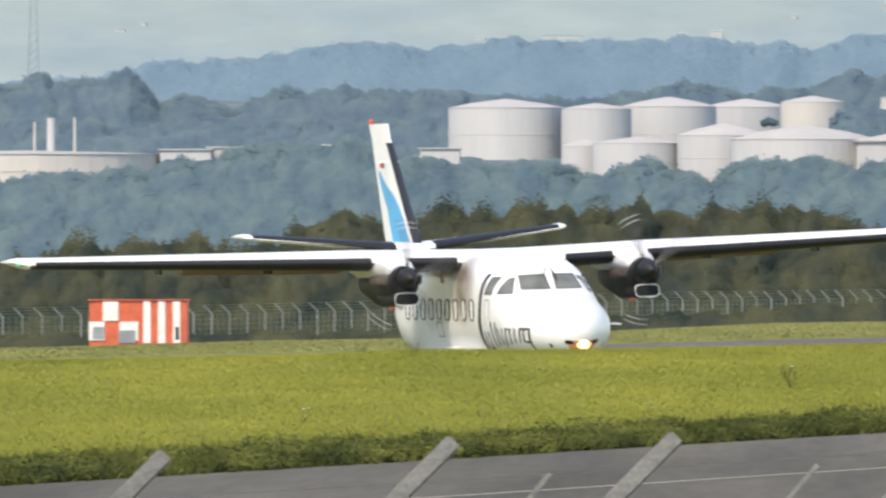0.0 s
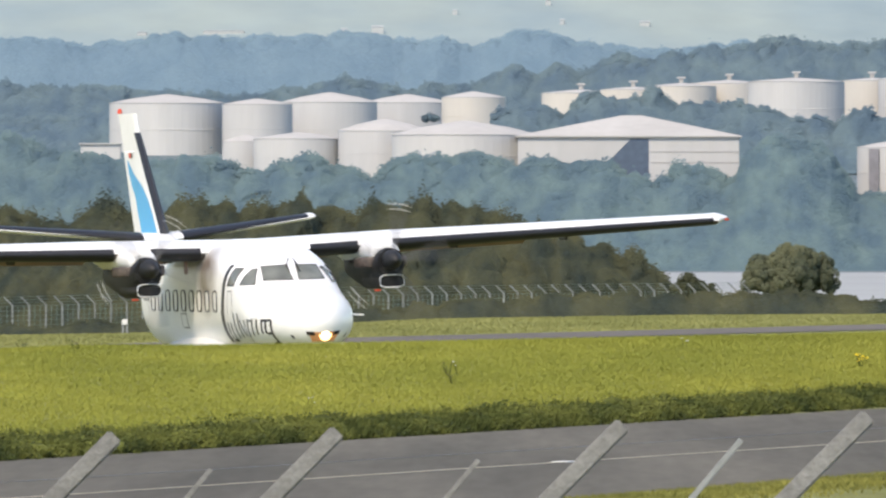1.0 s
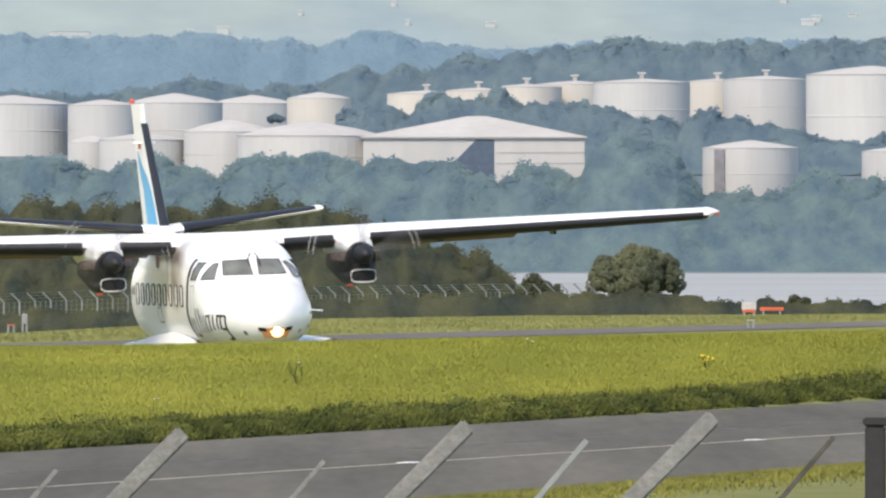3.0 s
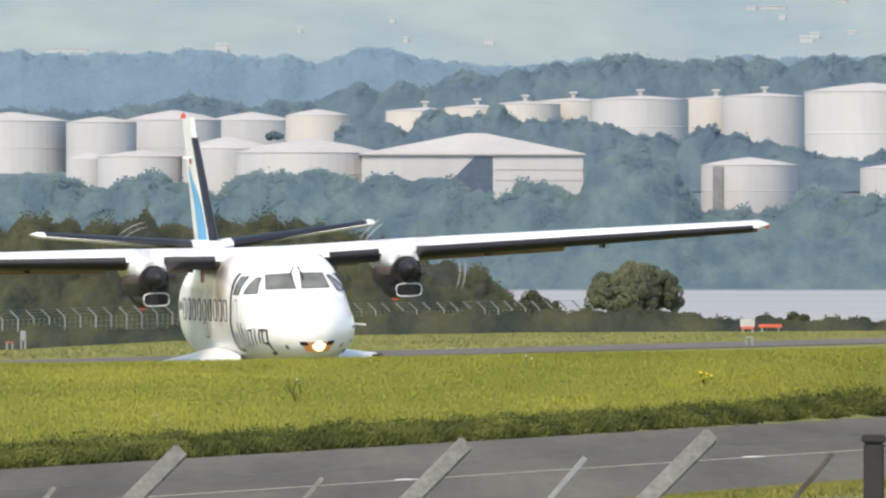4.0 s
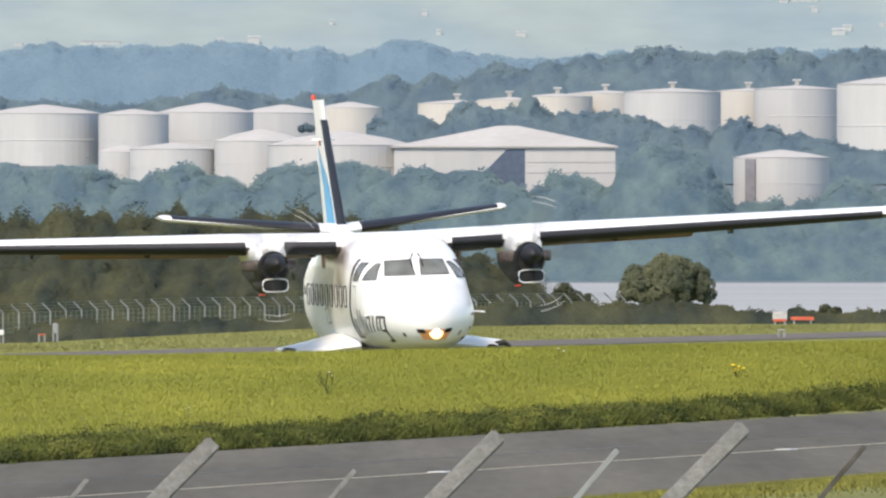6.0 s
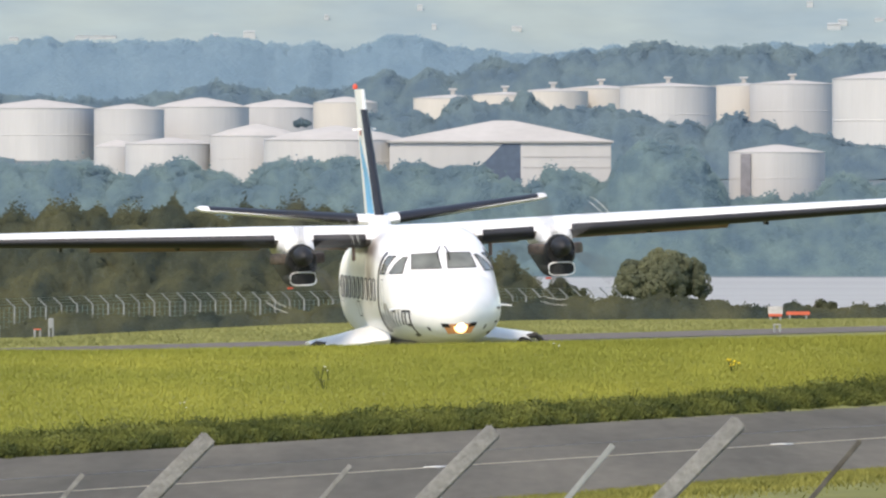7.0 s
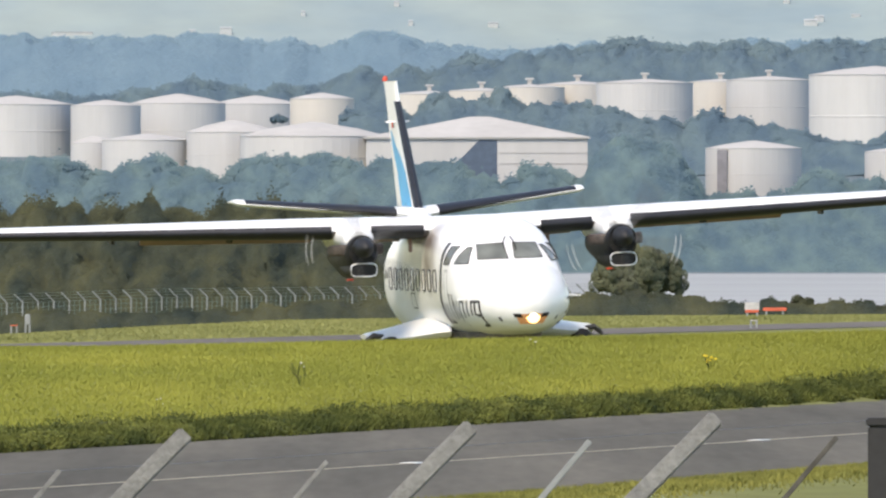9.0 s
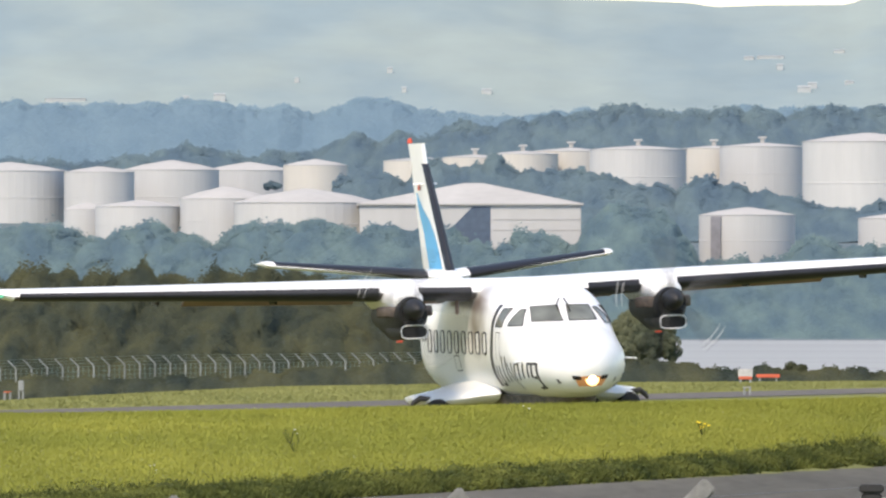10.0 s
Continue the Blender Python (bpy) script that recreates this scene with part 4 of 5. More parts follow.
def farmhouse(u, v, wide, high):
    x, y, z = hill_spot(u, v)
    k = 4800 / F
    ob = new("hill_house")
    ob.location = (x, y, z - 0.15)
    tagged(ob, "small white-walled house on a hazy hillside", "house", "houses on the hill")
    w, h = wide * k * 0.8, high * k * 0.6
    part("wall", box_bm(-w / 2, w / 2, 0, 2, -0.9, h, 0.02), HILL_HOUSE, ob)
    bm = bmesh.new()
    a = [bm.verts.new(p) for p in ((-w / 2, -0.1, h), (w / 2, -0.1, h), (w / 2, 2.1, h), (-w / 2, 2.1, h))]
    t = [bm.verts.new(p) for p in ((-w / 2, 1, h * 1.35), (w / 2, 1, h * 1.35))]
    for q in ((a[0], a[1], t[1], t[0]), (a[2], a[3], t[0], t[1]), (a[1], a[2], t[1]), (a[3], a[0], t[0]), (a[3], a[2], a[1], a[0])):
        bm.faces.new(q)
    bmesh.ops.recalc_face_normals(bm, faces=bm.faces[:])
    part("roof", bm, HILL_HOUSE, ob)


for u, v, w, h in ((38, 84, 20, 6), (183, 80, 90, 4), (396, 80, 14, 9), (455, 78, 26, 12), (592, 48, 10, 10), (757, 30, 12, 10), (782, 66, 10, 12), (928, 68, 22, 10), (1392, 8, 22, 7), (1430, 6, 60, 6), (1447, 24, 14, 10), (1490, 66, 30, 14), (1505, 58, 20, 12), (1552, -4, 24, 7), (1570, 52, 20, 8), (-560, 60, 14, 8), (-600, 70, 20, 5)):
    farmhouse(u, v, w, h)


# ---- water ----
bm = bmesh.new()
for q in ((-4000, 1905), (4000, 1905), (4000, 3625), (-4000, 3625)):
    bm.verts.new((*q, -5.4))
bm.faces.new(bm.verts[:])
tagged(part("water", bm, WATER), "pale grey estuary water", "water", kind="structure")


# ---- woods ----
def crowns(name, spec, mat, leaf, count, label, kind="stuff", category="trees", core=0.6, seed=1, parent=None):
    """Tree crowns in one mesh. spec rows: x, y, z of the crown's middle, half width, half height. Leaves sit in uneven lumps round a core."""
    rng = np.random.RandomState(seed)
    spec = np.asarray(spec, float)
    bm = bmesh.new()
    bmesh.ops.create_icosphere(bm, subdivisions=2, radius=1.0)
    base = np.array([v.co[:] for v in bm.verts])
    tri = np.array([[v.index for v in f.verts] for f in bm.faces])
    bm.free()
    V, T, at = [], [], 0
    for x, y, z, w, h in spec:
        lump = 1 + 0.22 * rng.randn(len(base), 1).clip(-1.5, 1.5)
        V.append(base * lump * core * [w, w, h] + [x, y, z])
        T.append(tri + at)
        at += len(base)
        nl = 7
        d = rng.randn(nl, 3)
        d /= np.linalg.norm(d, axis=1)[:, None]
        lc = d * rng.uniform(0.35, 0.8, (nl, 1))
        lr = rng.uniform(0.28, 0.5, nl)
        pick = rng.randint(0, nl, count)
        d2 = rng.randn(count, 3)
        d2 /= np.linalg.norm(d2, axis=1)[:, None]
        c = (lc[pick] + d2 * lr[pick][:, None]) * [w, w, h] + [x, y, z]
        # leaves lie roughly along their lump
        lie = d2 + 0.35 * rng.randn(count, 3) + [0, -0.25, 0.45]
        a = np.cross(lie, rng.randn(count, 3))
        a /= np.linalg.norm(a, axis=1)[:, None]
        b = np.cross(lie, a)
        b /= np.linalg.norm(b, axis=1)[:, None] + 1e-9
        s = leaf * rng.uniform(0.6, 1.3, (count, 1))
        q = np.stack([c + a * s, c + b * s * 0.7, c - a * s * 0.6 - b * s * 0.5], 1).reshape(-1, 3)
        V.append(q)
        T.append(np.arange(3 * count).reshape(-1, 3) + at)
        at += 3 * count
    ob = new(name, raw_mesh(name, np.concatenate(V), np.concatenate(T), mat))
    if parent is not None:
        ob.parent = parent
        return tagged(ob, label)
    return tagged(ob, label, category, kind=kind)


FAR_RIDGE = [(-1000, 150), (-806, 160), (-620, 150), (-556, 130), (-400, 122), (-300, 110), (-200, 92), (-130, 88), (-60, 102), (0, 97), (60, 92), (100, 84), (200, 92), (300, 90), (380, 85), (440, 84), (500, 100), (560, 86), (600, 106), (640, 100), (700, 80), (760, 78), (810, 92), (860, 104), (900, 112), (950, 110), (1000, 112), (1060, 100), (1200, 105), (1450, 95), (1700, 95)]
MID_RIDGE = [(-1000, 160), (-806, 165), (-740, 152), (-640, 158), (-610, 142), (-585, 140), (-560, 168), (-530, 196), (-470, 188), (-400, 205), (-330, 180), (-230, 172), (-100, 175), (0, 180), (100, 185), (200, 190), (280, 186), (330, 175), (400, 160), (470, 170), (500, 188), (540, 172), (590, 180), (640, 165), (690, 142), (740, 152), (770, 138), (800, 141), (830, 146), (860, 130), (885, 122), (950, 122), (1010, 118), (1080, 104), (1160, 96), (1190, 88), (1240, 100), (1300, 108), (1370, 98), (1430, 112), (1500, 96), (1560, 104), (1700, 100)]
GAP_TREES = [(620, 230), (670, 216), (700, 206), (740, 212), (785, 225), (800, 200), (850, 186), (900, 196), (940, 184), (990, 205), (1050, 210), (1110, 202), (1180, 218), (1215, 236), (1260, 244), (1300, 215), (1350, 224), (1420, 244), (1500, 258), (1568, 268), (1700, 270)]
FRONT_WOOD = [(-1000, 330), (-806, 330), (-700, 320), (-640, 318), (-560, 312), (-500, 308), (-450, 302), (-400, 292), (-370, 275), (-250, 268), (-150, 275), (-20, 296), (0, 305), (100, 297), (150, 301), (200, 318), (250, 324), (300, 312), (350, 300), (400, 318), (470, 326), (520, 302), (600, 296), (640, 290), (700, 308), (790, 312), (850, 304), (900, 326), (940, 340), (1000, 320), (1040, 326), (1090, 335), (1110, 292), (1150, 272), (1200, 266), (1255, 282), (1306, 365), (1400, 362), (1455, 357), (1500, 318), (1560, 342), (1620, 346), (1700, 325)]
def canopy(name, curve, u0, u1, v_low, y0, y1, du, rows, bump, cell, mat, leaf, leaves, label, seed, category="woods", flat=0.4, rough=0.18):
    """A stretch of treetops: a bumpy roof of crowns coming down from the top curve, strewn with leaf clumps."""
    rng = np.random.RandomState(seed)
    cu, cv = np.array(curve, float).T
    us = np.arange(u0, u1 + du, du, dtype=float)
    ks = np.linspace(-0.04, 1, rows)
    U, K = np.meshgrid(us, ks)
    top = np.interp(U, cu, cv)
    Vv = top + (v_low - top) * K
    Y = y0 + (y1 - y0) * K
    # crowns: nearest of jittered middles, two sizes
    rise = np.zeros_like(U)
    for c, amp in ((cell, 0.85), (cell * 0.5, 0.4), (cell * 0.25, 0.12 * rough)):
        gu, gv = U / c, Vv / (c * 0.85)
        best = np.full(U.shape, 9.0)
        high = np.ones(U.shape)
        iu, iv = np.floor(gu).astype(int), np.floor(gv).astype(int)
        def hashed(a, b, q):
            h = np.sin(a * 127.1 + b * 311.7 + q * 74.7 + seed) * 43758.5453
            return h - np.floor(h)
        for a in (-1, 0, 1):
            for b in (-1, 0, 1):
                cx, cy = iu + a + hashed(iu + a, iv + b, 1), iv + b + hashed(iu + a, iv + b, 2)
                d = np.hypot(gu - cx, gv - cy)
                near = d < best
                high = np.where(near, 0.55 + 0.75 * hashed(iu + a, iv + b, 3), high)
                best = np.where(near, d, best)
        rise += amp * bump * high * np.clip(1 - (best / 1.05) ** 2, 0, 1)
    ease = np.clip((K - 0.02) / 0.16, 0, 1)
    keep = 1 - flat * ease * ease * (3 - 2 * ease)
    # relief flattened towards the foot, in place of haze
    keep *= 1 - 0.6 * np.clip((K - 0.45) / 0.3, 0, 1)
    rise *= keep
    X = (U - 784) / F * Y
    Z = 3.18 - (Vv - 400) / F * Y - bump * 1.35 * keep + rise
    Yd = Y - rise * 0.5
    verts = np.stack([X, Yd, Z], -1).reshape(-1, 3)
    w, n = len(us), rows
    idx = np.arange(w * n).reshape(n, w)
    quads = np.stack([idx[:-1, :-1], idx[:-1, 1:], idx[1:, 1:], idx[1:, :-1]], -1).reshape(-1, 4)
    tris = np.concatenate([quads[:, [0, 1, 2]], quads[:, [0, 2, 3]]])
    grid = verts.reshape(n, w, 3)
    lie = np.cross(np.gradient(grid, axis=1), np.gradient(grid, axis=0)).reshape(-1, 3)
    lie *= np.where(lie[:, 2:3] - lie[:, 1:2] < 0, -1, 1)
    lie /= np.linalg.norm(lie, axis=1)[:, None] + 1e-9
    pick = quads[rng.randint(0, len(quads), leaves)]
    wt = rng.dirichlet((1, 1, 1, 1), leaves)
    c = (verts[pick] * wt[:, :, None]).sum(1) + rng.randn(leaves, 3) * leaf * rough
    # sprays of leaves standing above the crest, tree by tree
    up = rng.rand(leaves) < 0.05
    top_quads = quads[:(w - 1) * max(2, n // 14)]
    pick[up] = top_quads[rng.randint(0, len(top_quads), up.sum())]
    base = (verts[pick[up]] * wt[up][:, :, None]).sum(1)
    lot = np.interp(base[:, 0] / base[:, 1] * F, np.arange(-1800, 1000, cell * 0.22), rng.rand(len(np.arange(-1800, 1000, cell * 0.22))))
    base[:, 2] += np.abs(rng.randn(up.sum())) * bump * 0.24 * lot
    c[up] = base
    nrm = lie[pick[:, 0]] * 0.9 + np.array([-0.1, -0.45, 0.5]) + rng.randn(leaves, 3) * 0.14
    nrm[up] = np.array([-0.1, -0.6, 0.75]) + rng.randn(up.sum(), 3) * 0.2
    a = np.cross(nrm, rng.randn(leaves, 3))
    a /= np.linalg.norm(a, axis=1)[:, None]
    b = np.cross(nrm, a)
    b /= np.linalg.norm(b, axis=1)[:, None]
    s = leaf * rng.uniform(0.5, 1.3, (leaves, 1))
    q = np.stack([c + a * s, c + b * s * 0.8, c - a * s * 0.6 - b * s * 0.5], 1).reshape(-1, 3)
    T = np.concatenate([tris, np.arange(3 * leaves).reshape(-1, 3) + len(verts)])
    me = raw_mesh(name, np.concatenate([verts, q]), T, mat)
    me.shade_smooth()
    tagged(new(name, me), label, category, kind="stuff")


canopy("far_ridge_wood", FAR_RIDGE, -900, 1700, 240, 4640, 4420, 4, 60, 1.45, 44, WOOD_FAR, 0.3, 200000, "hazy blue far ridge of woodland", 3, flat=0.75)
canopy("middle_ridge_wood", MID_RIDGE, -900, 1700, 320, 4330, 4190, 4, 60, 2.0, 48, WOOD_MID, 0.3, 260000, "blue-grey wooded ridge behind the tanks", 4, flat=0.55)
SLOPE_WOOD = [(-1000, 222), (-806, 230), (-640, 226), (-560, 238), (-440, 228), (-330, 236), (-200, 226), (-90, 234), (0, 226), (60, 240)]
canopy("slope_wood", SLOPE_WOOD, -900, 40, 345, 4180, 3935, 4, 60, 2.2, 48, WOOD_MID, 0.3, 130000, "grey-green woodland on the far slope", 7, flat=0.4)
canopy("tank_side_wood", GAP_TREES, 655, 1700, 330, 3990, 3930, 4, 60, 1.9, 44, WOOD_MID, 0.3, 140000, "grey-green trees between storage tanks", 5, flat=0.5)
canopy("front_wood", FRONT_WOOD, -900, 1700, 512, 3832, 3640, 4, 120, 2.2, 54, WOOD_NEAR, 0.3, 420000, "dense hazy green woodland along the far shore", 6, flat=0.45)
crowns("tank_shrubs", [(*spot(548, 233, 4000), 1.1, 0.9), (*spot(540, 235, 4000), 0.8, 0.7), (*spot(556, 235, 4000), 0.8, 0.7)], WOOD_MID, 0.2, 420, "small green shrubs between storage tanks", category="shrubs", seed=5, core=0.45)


# ---- hedge belt, bushes and far fence ----
BELT = [(-1000, 450), (-806, 462), (-720, 452), (-640, 428), (-590, 445), (-520, 432), (-440, 428), (-405, 462), (-350, 440), (-270, 408), (-200, 396), (-100, 400), (0, 386), (90, 380), (160, 392), (260, 382), (400, 388), (500, 380), (600, 388), (680, 394), (740, 408), (800, 436), (860, 450), (920, 474), (960, 500), (980, 530)]
canopy("hedge_belt", BELT, -950, 980, 645, 1560, 1420, 4, 90, 2.0, 70, HEDGE, 0.12, 420000, "dark olive hedge belt of trees beyond fence", 8, "hedge", flat=0.2, rough=0.6)
SCRUB = [(-1000, 606), (-500, 606), (-250, 602), (30, 590), (110, 572), (470, 567), (600, 555), (800, 546), (1000, 542), (1200, 540), (1300, 550), (1400, 556), (1700, 558)]
canopy("scrub", SCRUB, -950, 1720, 650, 1195, 1160, 4, 30, 0.45, 40, HEDGE, 0.1, 110000, "low dark scrub along the perimeter fence", 9, "scrub")


def bush(u, v_top, v_base, wide, y, mat, label, n, seed):
    """One rounded bush with stem, limbs and leafy lumps."""
    x, _, z0 = spot(u, v_base, y)
    z1 = spot(u, v_top, y)[2]
    h = z1 - z0
    w = wide * y / F / 2
    ob = new("bush")
    ob.location = (x, y, z0)
    tagged(ob, label, "bush")
    part("trunk", tube_bm([(0, 0, -2.5), (0.1, 0, 0.1 * h), (0.05, 0, 0.6 * h)], [0.16, 0.12, 0.05], 8), BARK, ob)
    for k in range(5):
        a = k * 1.3
        part("limb", tube_bm([(0.05, 0, 0.1 * h), (math.cos(a) * w * 0.5, math.sin(a) * w * 0.5, 0.6 * h)], [0.07, 0.03], 6), BARK, ob)
    rng = random.Random(seed)
    spec = [(0, 0, h * 0.36, w * 0.8, h * 0.5)]
    for k in range(n):
        a = rng.uniform(0, 2 * math.pi)
        r = 0.82 * rng.random() ** 0.7
        zz = (0.12 + 0.7 * math.sqrt(1 - r * r)) * rng.uniform(0.3, 1.0) ** 0.6
        q = rng.uniform(0.11, 0.25)
        spec.append((math.cos(a) * w * r, math.sin(a) * w * r, h * (zz - 0.08), w * q * 1.3, h * q * 1.3))
    crowns("crown", spec, mat, 0.10, 1700, "", core=0.3, parent=ob, seed=seed)


bush(1187, 452, 548, 172, 1400, BUSH, "rounded olive-green bush standing before the water", 105, 23)
bush(1010, 505, 560, 90, 1410, HEDGE, "small dark green bush beside the hedge", 18, 12)
bush(1470, 541, 580, 74, 1380, HEDGE, "small dark bush beside red marker boards", 16, 13)


def fence_post():
    """Galvanised post with a cranked arm."""
    ob = new("fence_post")
    part("post", tube_bm([(0, 0, -1.2), (0, 0, 1.75)], 0.042, 8), FENCE_GREY, ob)
    part("arm", tube_bm([(0, 0, 1.72), (-0.42, -0.1, 2.14)], 0.036, 8), FENCE_GREY, ob)
    return tagged(ob, "grey cranked perimeter fence post", "fence post", "posts of the far fence")


def far_fence():
    pts = []
    u, y = -880.0, 1205.0
    while u < 1240:
        top = float(np.interp(u, [-900, -806, -400, 0, 330, 600, 900, 1330], [566, 562, 556, 546, 534, 531, 527, 522]))
        h = float(np.interp(u, [-900, 330, 700, 1330], [2.14, 2.14, 1.9, 1.7]))
        x, yy, z = spot(u, top, y)
        pts.append((x, yy, z - 2.14))
        u += float(np.interp(u, [-900, 0, 330, 800], [36, 28, 27, 24]))
        y += 2.7
    first = fence_post()
    first.matrix_basis = Matrix.Translation(pts[0])
    for p in pts[1:]:
        copy_thing(first, Matrix.Translation(p))
    # mesh and strands between posts
    V, T = [], []

    def bar(a, b, r):
        n = len(V)
        for p in (a, b):
            V.extend([(p[0], p[1], p[2] - r), (p[0] + r, p[1], p[2] + r), (p[0] - r, p[1] - r, p[2] + r)])
        for i in range(3):
            j = (i + 1) % 3
            T.append((n + i, n + j, n + 3 + j))
            T.append((n + i, n + 3 + j, n + 3 + i))
    for a, b in zip(pts, pts[1:]):
        for k in range(3):
            o = Vector((-0.14 * (k + 1), -0.03 * (k + 1), 1.72 + 0.14 * (k + 1)))
            bar(Vector(a) + o, Vector(b) + o, 0.008)
        for k in range(8):
            o = Vector((0, 0, 1.7 - 0.24 * k))
            bar(Vector(a) + o, Vector(b) + o, 0.007)
        for k in range(3):
            p = Vector(a).lerp(Vector(b), k / 3)
            bar(p + Vector((0, 0, -0.3)), p + Vector((0, 0, 1.7)), 0.012)
    tagged(new("fence_wire", raw_mesh("fence_wire", V, T, FENCE_WIRE)), "green wire mesh of the perimeter fence", "fence", kind="stuff")


far_fence()


def hut():
    """Chequered orange and white equipment hut."""
    x0, y, z1 = spot(-656, 548, 1120)
    x1, _, z0 = spot(-481, 624, 1120)
    w, h = x1 - x0, z1 - z0
    ob = new("equipment_hut")
    ob.location = (x0, y, z0)
    tagged(ob, "orange and white chequered equipment hut on grass", "hut")
    part("body", box_bm(0.02, w - 0.02, 0.03, 2.4, -1.0, h - 0.02, 0.02), ORANGE, ob)
    part("roof", box_bm(-0.06, w + 0.06, -0.06, 2.46, h - 0.02, h + 0.03, 0.01), ORANGE, ob)
    def panel(a, b, c, d, mat, name="panel", front=0.0):
        part(name, box_bm(a * w, b * w, front - 0.025, 0.04, c * h, d * h, 0.012), mat, ob)
    panel(0.14, 0.30, 0.52, 0.97, HUT_WHITE)
    panel(0.0, 0.16, 0.06, 0.50, HUT_WHITE)
    panel(0.31, 0.50, 0.06, 0.50, HUT_WHITE)
    panel(0.30, 0.47, 0.0, 0.30, HUT_GREY, "door", -0.03)
    panel(0.04, 0.15, 0.10, 0.38, HUT_GREY, "louvre", -0.03)
    for a in (0.55, 0.70, 0.85):
        panel(a, a + 0.075, 0.0, 0.98, HUT_WHITE, "stripe")
    panel(0.875, 0.91, 0.08, 0.38, BLACK, "vent", -0.03)


hut()


def marker_board(u, v0, v1, wide, y, mat, label):
    x, _, z1 = spot(u, v0, y)
    z0 = spot(u, v1, y)[2]
    w = wide * y / F
    ob = new("marker_board")
    ob.location = (x, y, z0)
    tagged(ob, label, "marker board")
    part("board", box_bm(-w / 2, w / 2, 0, 0.12, 0.1, z1 - z0, 0.02), mat, ob)
    for s in (-0.35, 0.35):
        part("foot", box_bm(w * s - 0.03, w * s + 0.03, 0.02, 0.1, -0.5, 0.12, 0.01), FENCE_GREY, ob)


marker_board(1386, 558, 578, 26, 790, BOARD_WHITE, "white taxiway marker board on the grass")
marker_board(1386, 571, 582, 24, 785, ORANGE, "red lower marker board on the grass")
marker_board(1426, 567, 579, 42, 800, ORANGE, "long low red marker board on the grass")
marker_board(1389, 589, 597, 14, 700, BOARD_WHITE, "small white runway light stand")
marker_board(104, 578, 603, 10, 720, FENCE_GREY, "narrow grey marker post on the grass")
marker_board(80, 598, 605, 14, 716, ORANGE, "small orange marker cone beside the strip")
marker_board(8, 590, 606, 10, 725, HUT_WHITE, "small pale marker post on the grass")


# ---- near fence: cranked concrete posts ----
def near_post(u, v, y, wide, lean=1.0, mat=None, tall=0.62, label="weathered grey concrete fence post with cranked arm", dark=False):
    x, _, z = spot(u, v, y)
    ob = new("cranked_post")
    ob.location = (x, y, 0)
    tagged(ob, label, "fence post", "posts of the near fence")
    d = Vector((-0.7 * lean, 0, -0.7)).normalized()
    top = Vector((0, 0, z))
    foot = top + d * tall
    n = Vector((d.z, 0, -d.x)) * wide / 2
    t = Vector((0, wide * 0.45, 0))
    rings = [[p + n - t, p + n + t, p - n + t, p - n - t] for p in (top + d * -0.005, top + d * tall)]
    bm = loft_bm(rings)
    bmesh.ops.bevel(bm, geom=bm.edges[:], offset=wide * 0.12, segments=2, affect="EDGES")
    part("arm", bm, mat or CONCRETE, ob)
    part("post", box_bm(foot.x - wide / 2, foot.x + wide / 2, -wide * 0.45, wide * 0.45, -0.4, foot.z + wide * 0.2, wide * 0.1), mat or CONCRETE, ob)


for u, v in ((-521, 822), (-10, 798), (384, 790), (889, 777), (1323, 762)):
    near_post(u, v, 112, 0.078)
for u, v in ((1098, 804),):
    near_post(u, v, 125, 0.03, 0.85, FENCE_GREY, 0.7, "thin pale cranked steel fence post")
for u, v in ((1535, 797), (633, 840), (160, 856)):
    near_post(u, v, 130, 0.026, 0.85, THIN_POST if u > 1000 else CONCRETE, 0.7, "thin dark cranked steel fence post")
x, y, z = spot(1608, 762, 118)
gp = new("gate_post")
gp.location = (x, y, 0)
tagged(gp, "dark square gate post at the near fence", "post")
part("post", box_bm(-0.045, 0.05, -0.05, 0.05, -0.4, z - 0.04, 0.008), DARK_POST, gp)
part("cap", box_bm(-0.055, 0.06, -0.06, 0.06, z - 0.04, z, 0.008), DARK_POST, gp)


# ---- grass ----
def blades(name, places, mat, tall, wide, label, seed, category="grass"):
    """Upright bent blades, each a triangle, in one mesh."""
    rng = np.random.RandomState(seed)
    p = np.asarray(places, float)
    n = len(p)
    a = rng.normal(0, 0.55, n)
    h = tall * rng.uniform(0.45, 1.25, n)
    w = wide * rng.uniform(0.6, 1.3, n)
    d = np.stack([np.cos(a) * w, np.sin(a) * w, np.zeros(n)], 1)
    lean = rng.randn(n, 2) * h[:, None] * 0.5
    tip = p + np.concatenate([lean, h[:, None]], 1)
    V = np.stack([p - d, p + d, tip], 1).reshape(-1, 3)
    ob = new(name, raw_mesh(name, V, np.arange(3 * n).reshape(-1, 3), mat))
    return tagged(ob, label, category, kind="stuff")


def scatter(n, seed, place):
    rng = random.Random(seed)
    out = []
    while len(out) < n:
        q = place(rng)
        if q:
            out.append(q)
    return out


def on_bank(rng):
    """A point on the bank, even over the view's height."""
    u = rng.uniform(-860, 1680)
    k = rng.random()
    y = 1 / (1 / 290 + (1 / CREST - 1 / 290) * k)
    x = (u - 784) / F * y
    e = taxi_edge(x)
    gap = 0.085 * (CREST - e) + 1
    if y < e + gap or y > CREST + 1:
        # most of the picture lies on the upper bank
        y = e + gap + (CREST - e - gap) * rng.random() ** 0.8
        x = (u - 784) / F * y
        if y < taxi_edge(x) + 2:
            return None
    return (x, y, land_z(x, y) - 0.01)


def on_crest(rng):
    x = rng.uniform(-17, 9.5)
    y = CREST + rng.uniform(-3, 2)
    return (x, y, land_z(x, y) - 0.01)


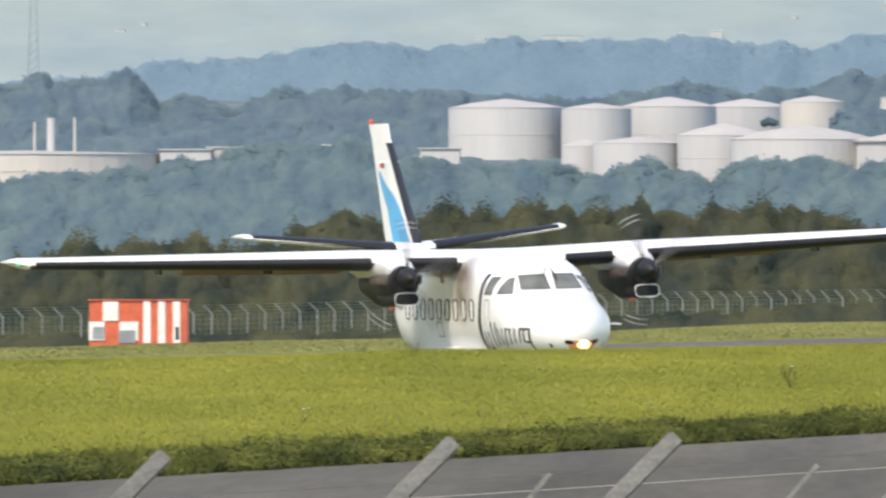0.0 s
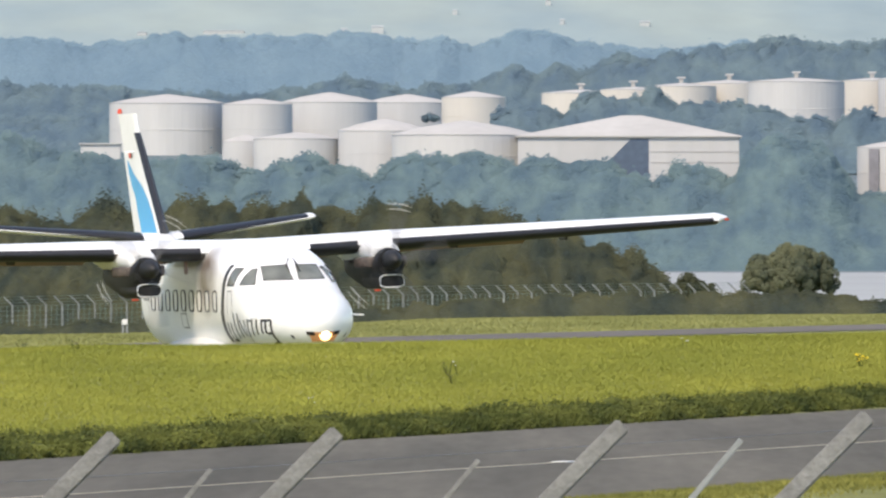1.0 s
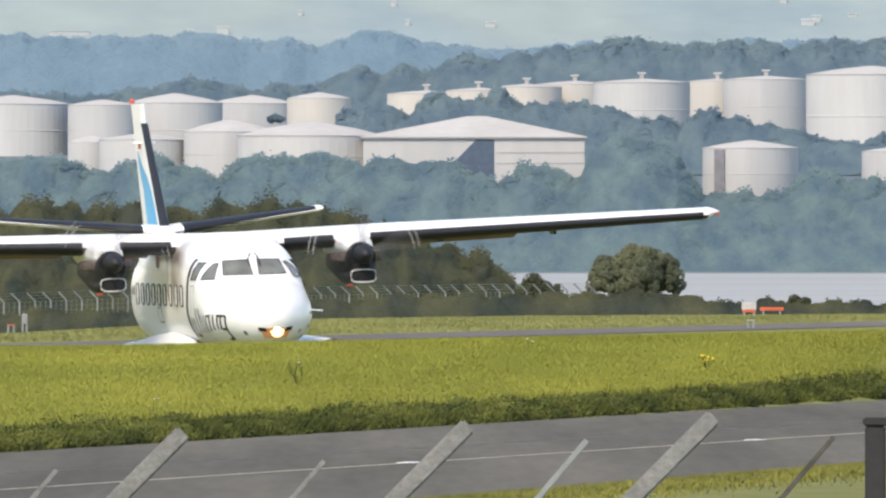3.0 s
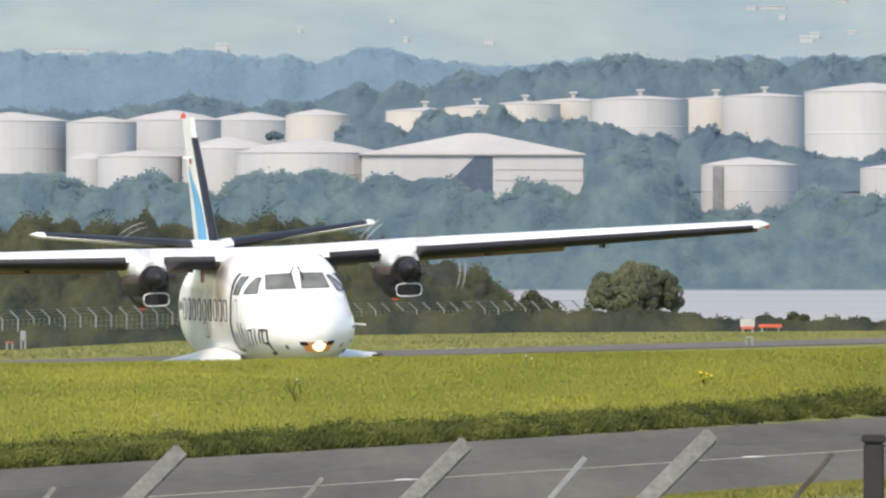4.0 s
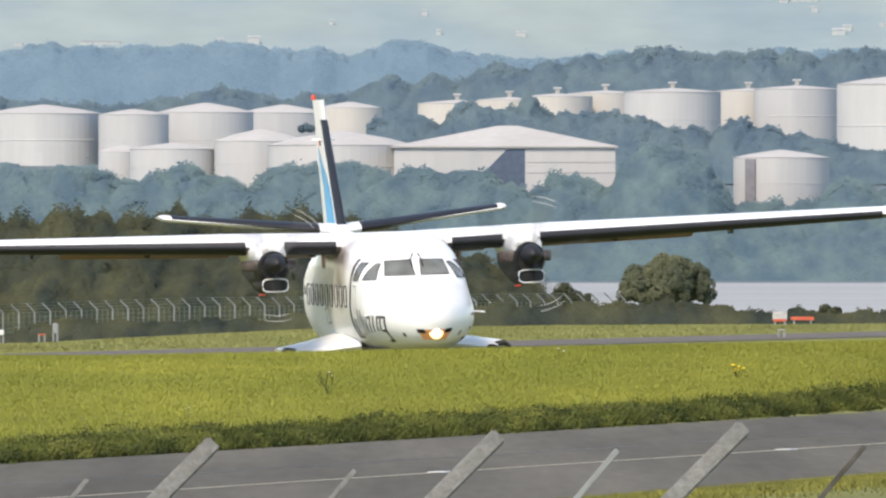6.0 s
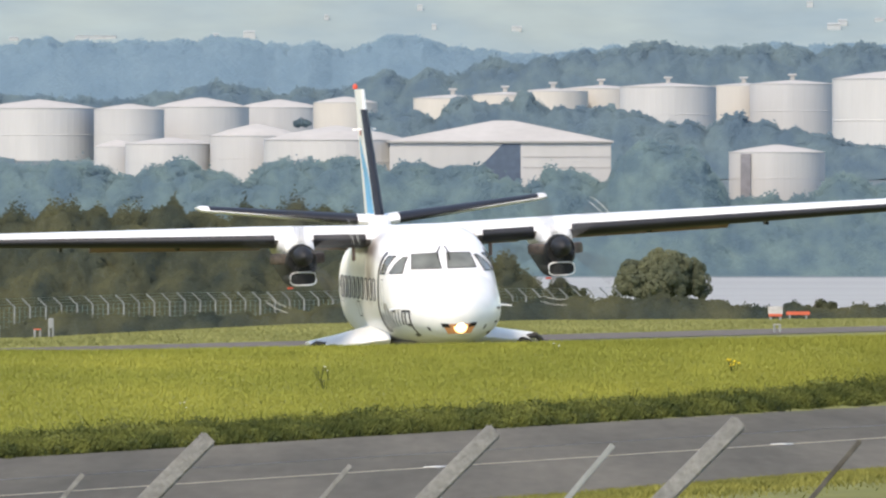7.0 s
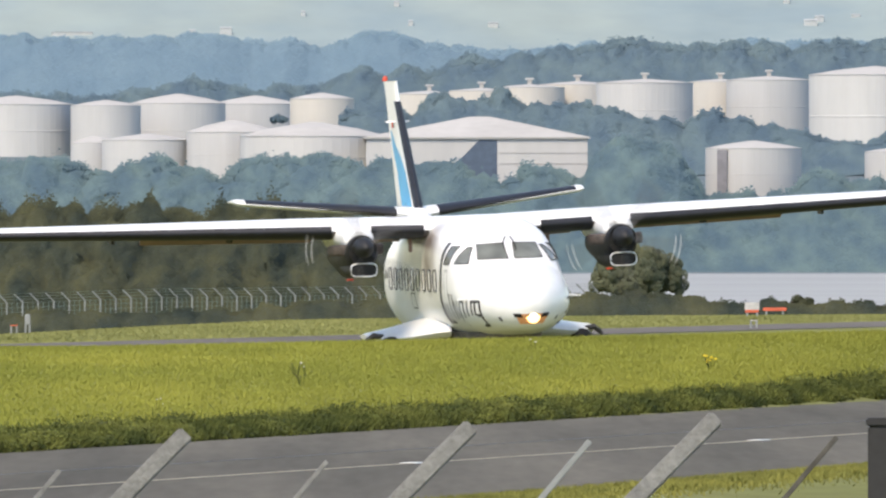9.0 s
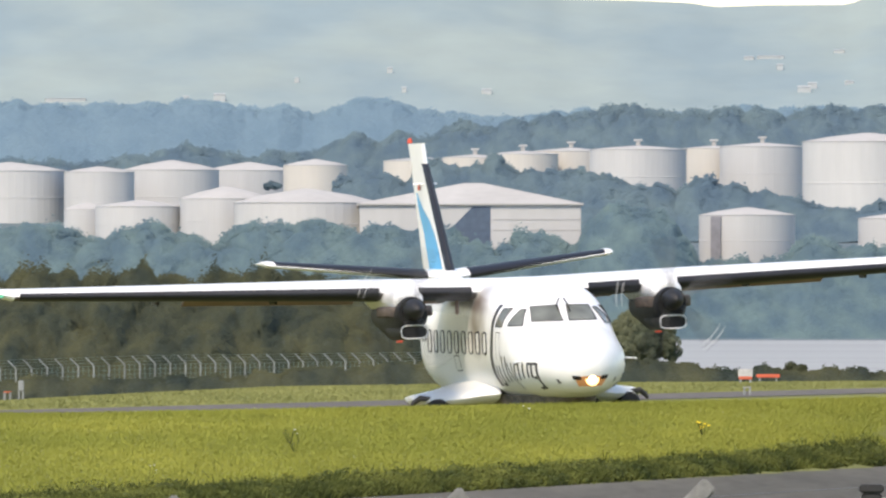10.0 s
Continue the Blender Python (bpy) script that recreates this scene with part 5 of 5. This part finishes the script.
def on_verge(rng):
    y = rng.uniform(255, 432)
    x = -5.8 + (y - 333) / 7.15
    b = abs(rng.gauss(0, 1)) * (0.045 * (CREST - y) + 1.1)
    y2 = y + b
    if abs((x / y2) * F) > 1750:
        return None
    lump = 0.5 + 0.5 * noise.noise((x * 2.2, y2 * 0.22, 3.0))
    if rng.random() > 0.35 + lump:
        return None
    return (x, y2, land_z(x, y2) - 0.02)


def on_near(rng):
    """Grass on the near side of the taxiway."""
    y = rng.uniform(270, 336)
    x = -5.8 + (y - 333) / 7.15 + 13.35 + abs(rng.gauss(0, 0.8)) - 0.1
    return (x, y, -0.01)


def on_ridge(rng):
    x = rng.uniform(-26, 16)
    y = ridge_y(x) + rng.uniform(-150, 4)
    if y < 612 + (x + 10.65) * 5.38 + 6:
        return None
    return (x, y, land_z(x, y) - 0.02)


blades("bank_grass", scatter(330000, 1, on_bank), GRASS_BLADE, 0.06, 0.009, "sunlit yellow-green long grass on bank", 1)
blades("crest_grass", scatter(45000, 2, on_crest), GRASS_BLADE, 0.08, 0.009, "sunlit yellow-green grass along the bank top", 2)
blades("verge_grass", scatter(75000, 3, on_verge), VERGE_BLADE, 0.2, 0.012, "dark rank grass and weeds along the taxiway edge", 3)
def verge_clumps():
    """Low weedy clumps along the taxiway's far edge."""
    rng = random.Random(31)
    out = []
    while len(out) < 2600:
        y = rng.uniform(258, 432)
        x = -5.8 + (y - 333) / 7.15
        y2 = y + abs(rng.gauss(0, 1)) * (0.043 * (CREST - y) + 1.1)
        if abs(x / y2 * F) > 1750:
            continue
        q = rng.uniform(0.06, 0.17) * (0.6 + 0.9 * abs(noise.noise((x * 1.7, y2 * 0.17, 8.0))) * 2)
        out.append((x, y2, land_z(x, y2) + q * 0.4, q * 1.5, q))
    return out


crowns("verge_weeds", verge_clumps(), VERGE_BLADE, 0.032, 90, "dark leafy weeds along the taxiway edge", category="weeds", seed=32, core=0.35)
blades("near_grass", scatter(26000, 4, on_near), NEAR_BLADE, 0.07, 0.012, "yellow-green grass at the near taxiway edge", 4)
blades("far_grass", scatter(80000, 5, on_ridge), FAR_GRASS, 0.05, 0.05, "distant pale green airfield grass", 5)


def weed(u, v, n, mat, label, seed, size=0.02, spread=0.12):
    """A flowering weed on the bank: stalks and small heads."""
    lo, hi = 300.0, CREST
    for _ in range(40):
        mid = (lo + hi) / 2
        x = (u - 784) / F * mid
        vv = 400 - (land_z(x, mid) - 3.18) * F / mid
        lo, hi = (mid, hi) if vv > v else (lo, mid)
    y = lo
    x = (u - 784) / F * y
    ob = new("weed")
    ob.location = (x, y, land_z(x, y))
    tagged(ob, label, "weed")
    rng = random.Random(seed)
    for k in range(n):
        a, b, h = rng.uniform(-spread, spread), rng.uniform(-spread, spread), rng.uniform(0.12, 0.24)
        part("stalk", tube_bm([(a * 0.3, b * 0.3, -0.03), (a, b, h)], 0.005, 4), VERGE_BLADE, ob)
        bm = bmesh.new()
        bmesh.ops.create_icosphere(bm, subdivisions=1, radius=size * rng.uniform(0.7, 1.3))
        for q in bm.verts:
            q.co.z *= 0.6
        part("flower_head", bm, mat, ob, "", False, Matrix.Translation((a, b, h)))


weed(1314, 676, 9, WEED_YELLOW, "clump of yellow ragwort flowers in grass", 1, 0.03, 0.13)
weed(330, 752, 3, WEED_WHITE, "small white flowers in the grass", 2)
weed(1000, 640, 2, WEED_WHITE, "small white flowers in the grass", 3)
weed(600, 690, 2, WEED_WHITE, "small white flowers in the grass", 4)
weed(-280, 768, 3, WEED_WHITE, "small white flowers in the grass", 5)
weed(580, 690, 7, BARK, "dead brown seeding dock stalk in grass", 6, 0.012, 0.1)
weed(-170, 645, 5, BARK, "dead brown seeding dock stalk in grass", 7, 0.015, 0.16)
weed(-78, 646, 5, BARK, "dead brown seeding dock stalk in grass", 9, 0.015, 0.12)
weed(590, 706, 7, BARK, "dead brown seeding dock stalk in grass", 8, 0.012, 0.1)


# ---- what moves ----
def plane_pose(x, y, z, heading, pitch, roll):
    h, p, r = radians(heading), radians(pitch), radians(roll)
    f = Vector((math.sin(h) * math.cos(p), -math.cos(h) * math.cos(p), math.sin(p)))
    l0 = Vector((math.cos(h), math.sin(h), 0))
    l = l0 * math.cos(r) + f.cross(l0) * math.sin(r)
    m = Matrix((f, l, f.cross(l))).transposed().to_4x4()
    m.translation = (x, y, z)
    return m


def motions():
    walk(airliner, [(t, plane_pose(*row)) for t, *row in PLANE_ROWS])
    for prop, y in PROPS:
        walk(prop, [(k / FPS, Matrix.Translation((-3.58, y, 2.47)) @ Matrix.Rotation(radians(-85.0 * k + 20 * (y > 0)), 4, "X")) for k in range(301)])
    for wheel, x, y, r in WHEELS:
        turn = 3.35 / r / 30
        walk(wheel, [(k / 10, Matrix.Translation((x, y, r)) @ Matrix.Rotation(3 * turn * k, 4, "Y") @ Matrix.Rotation(radians(90), 4, "X")) for k in range(101)])


motions()
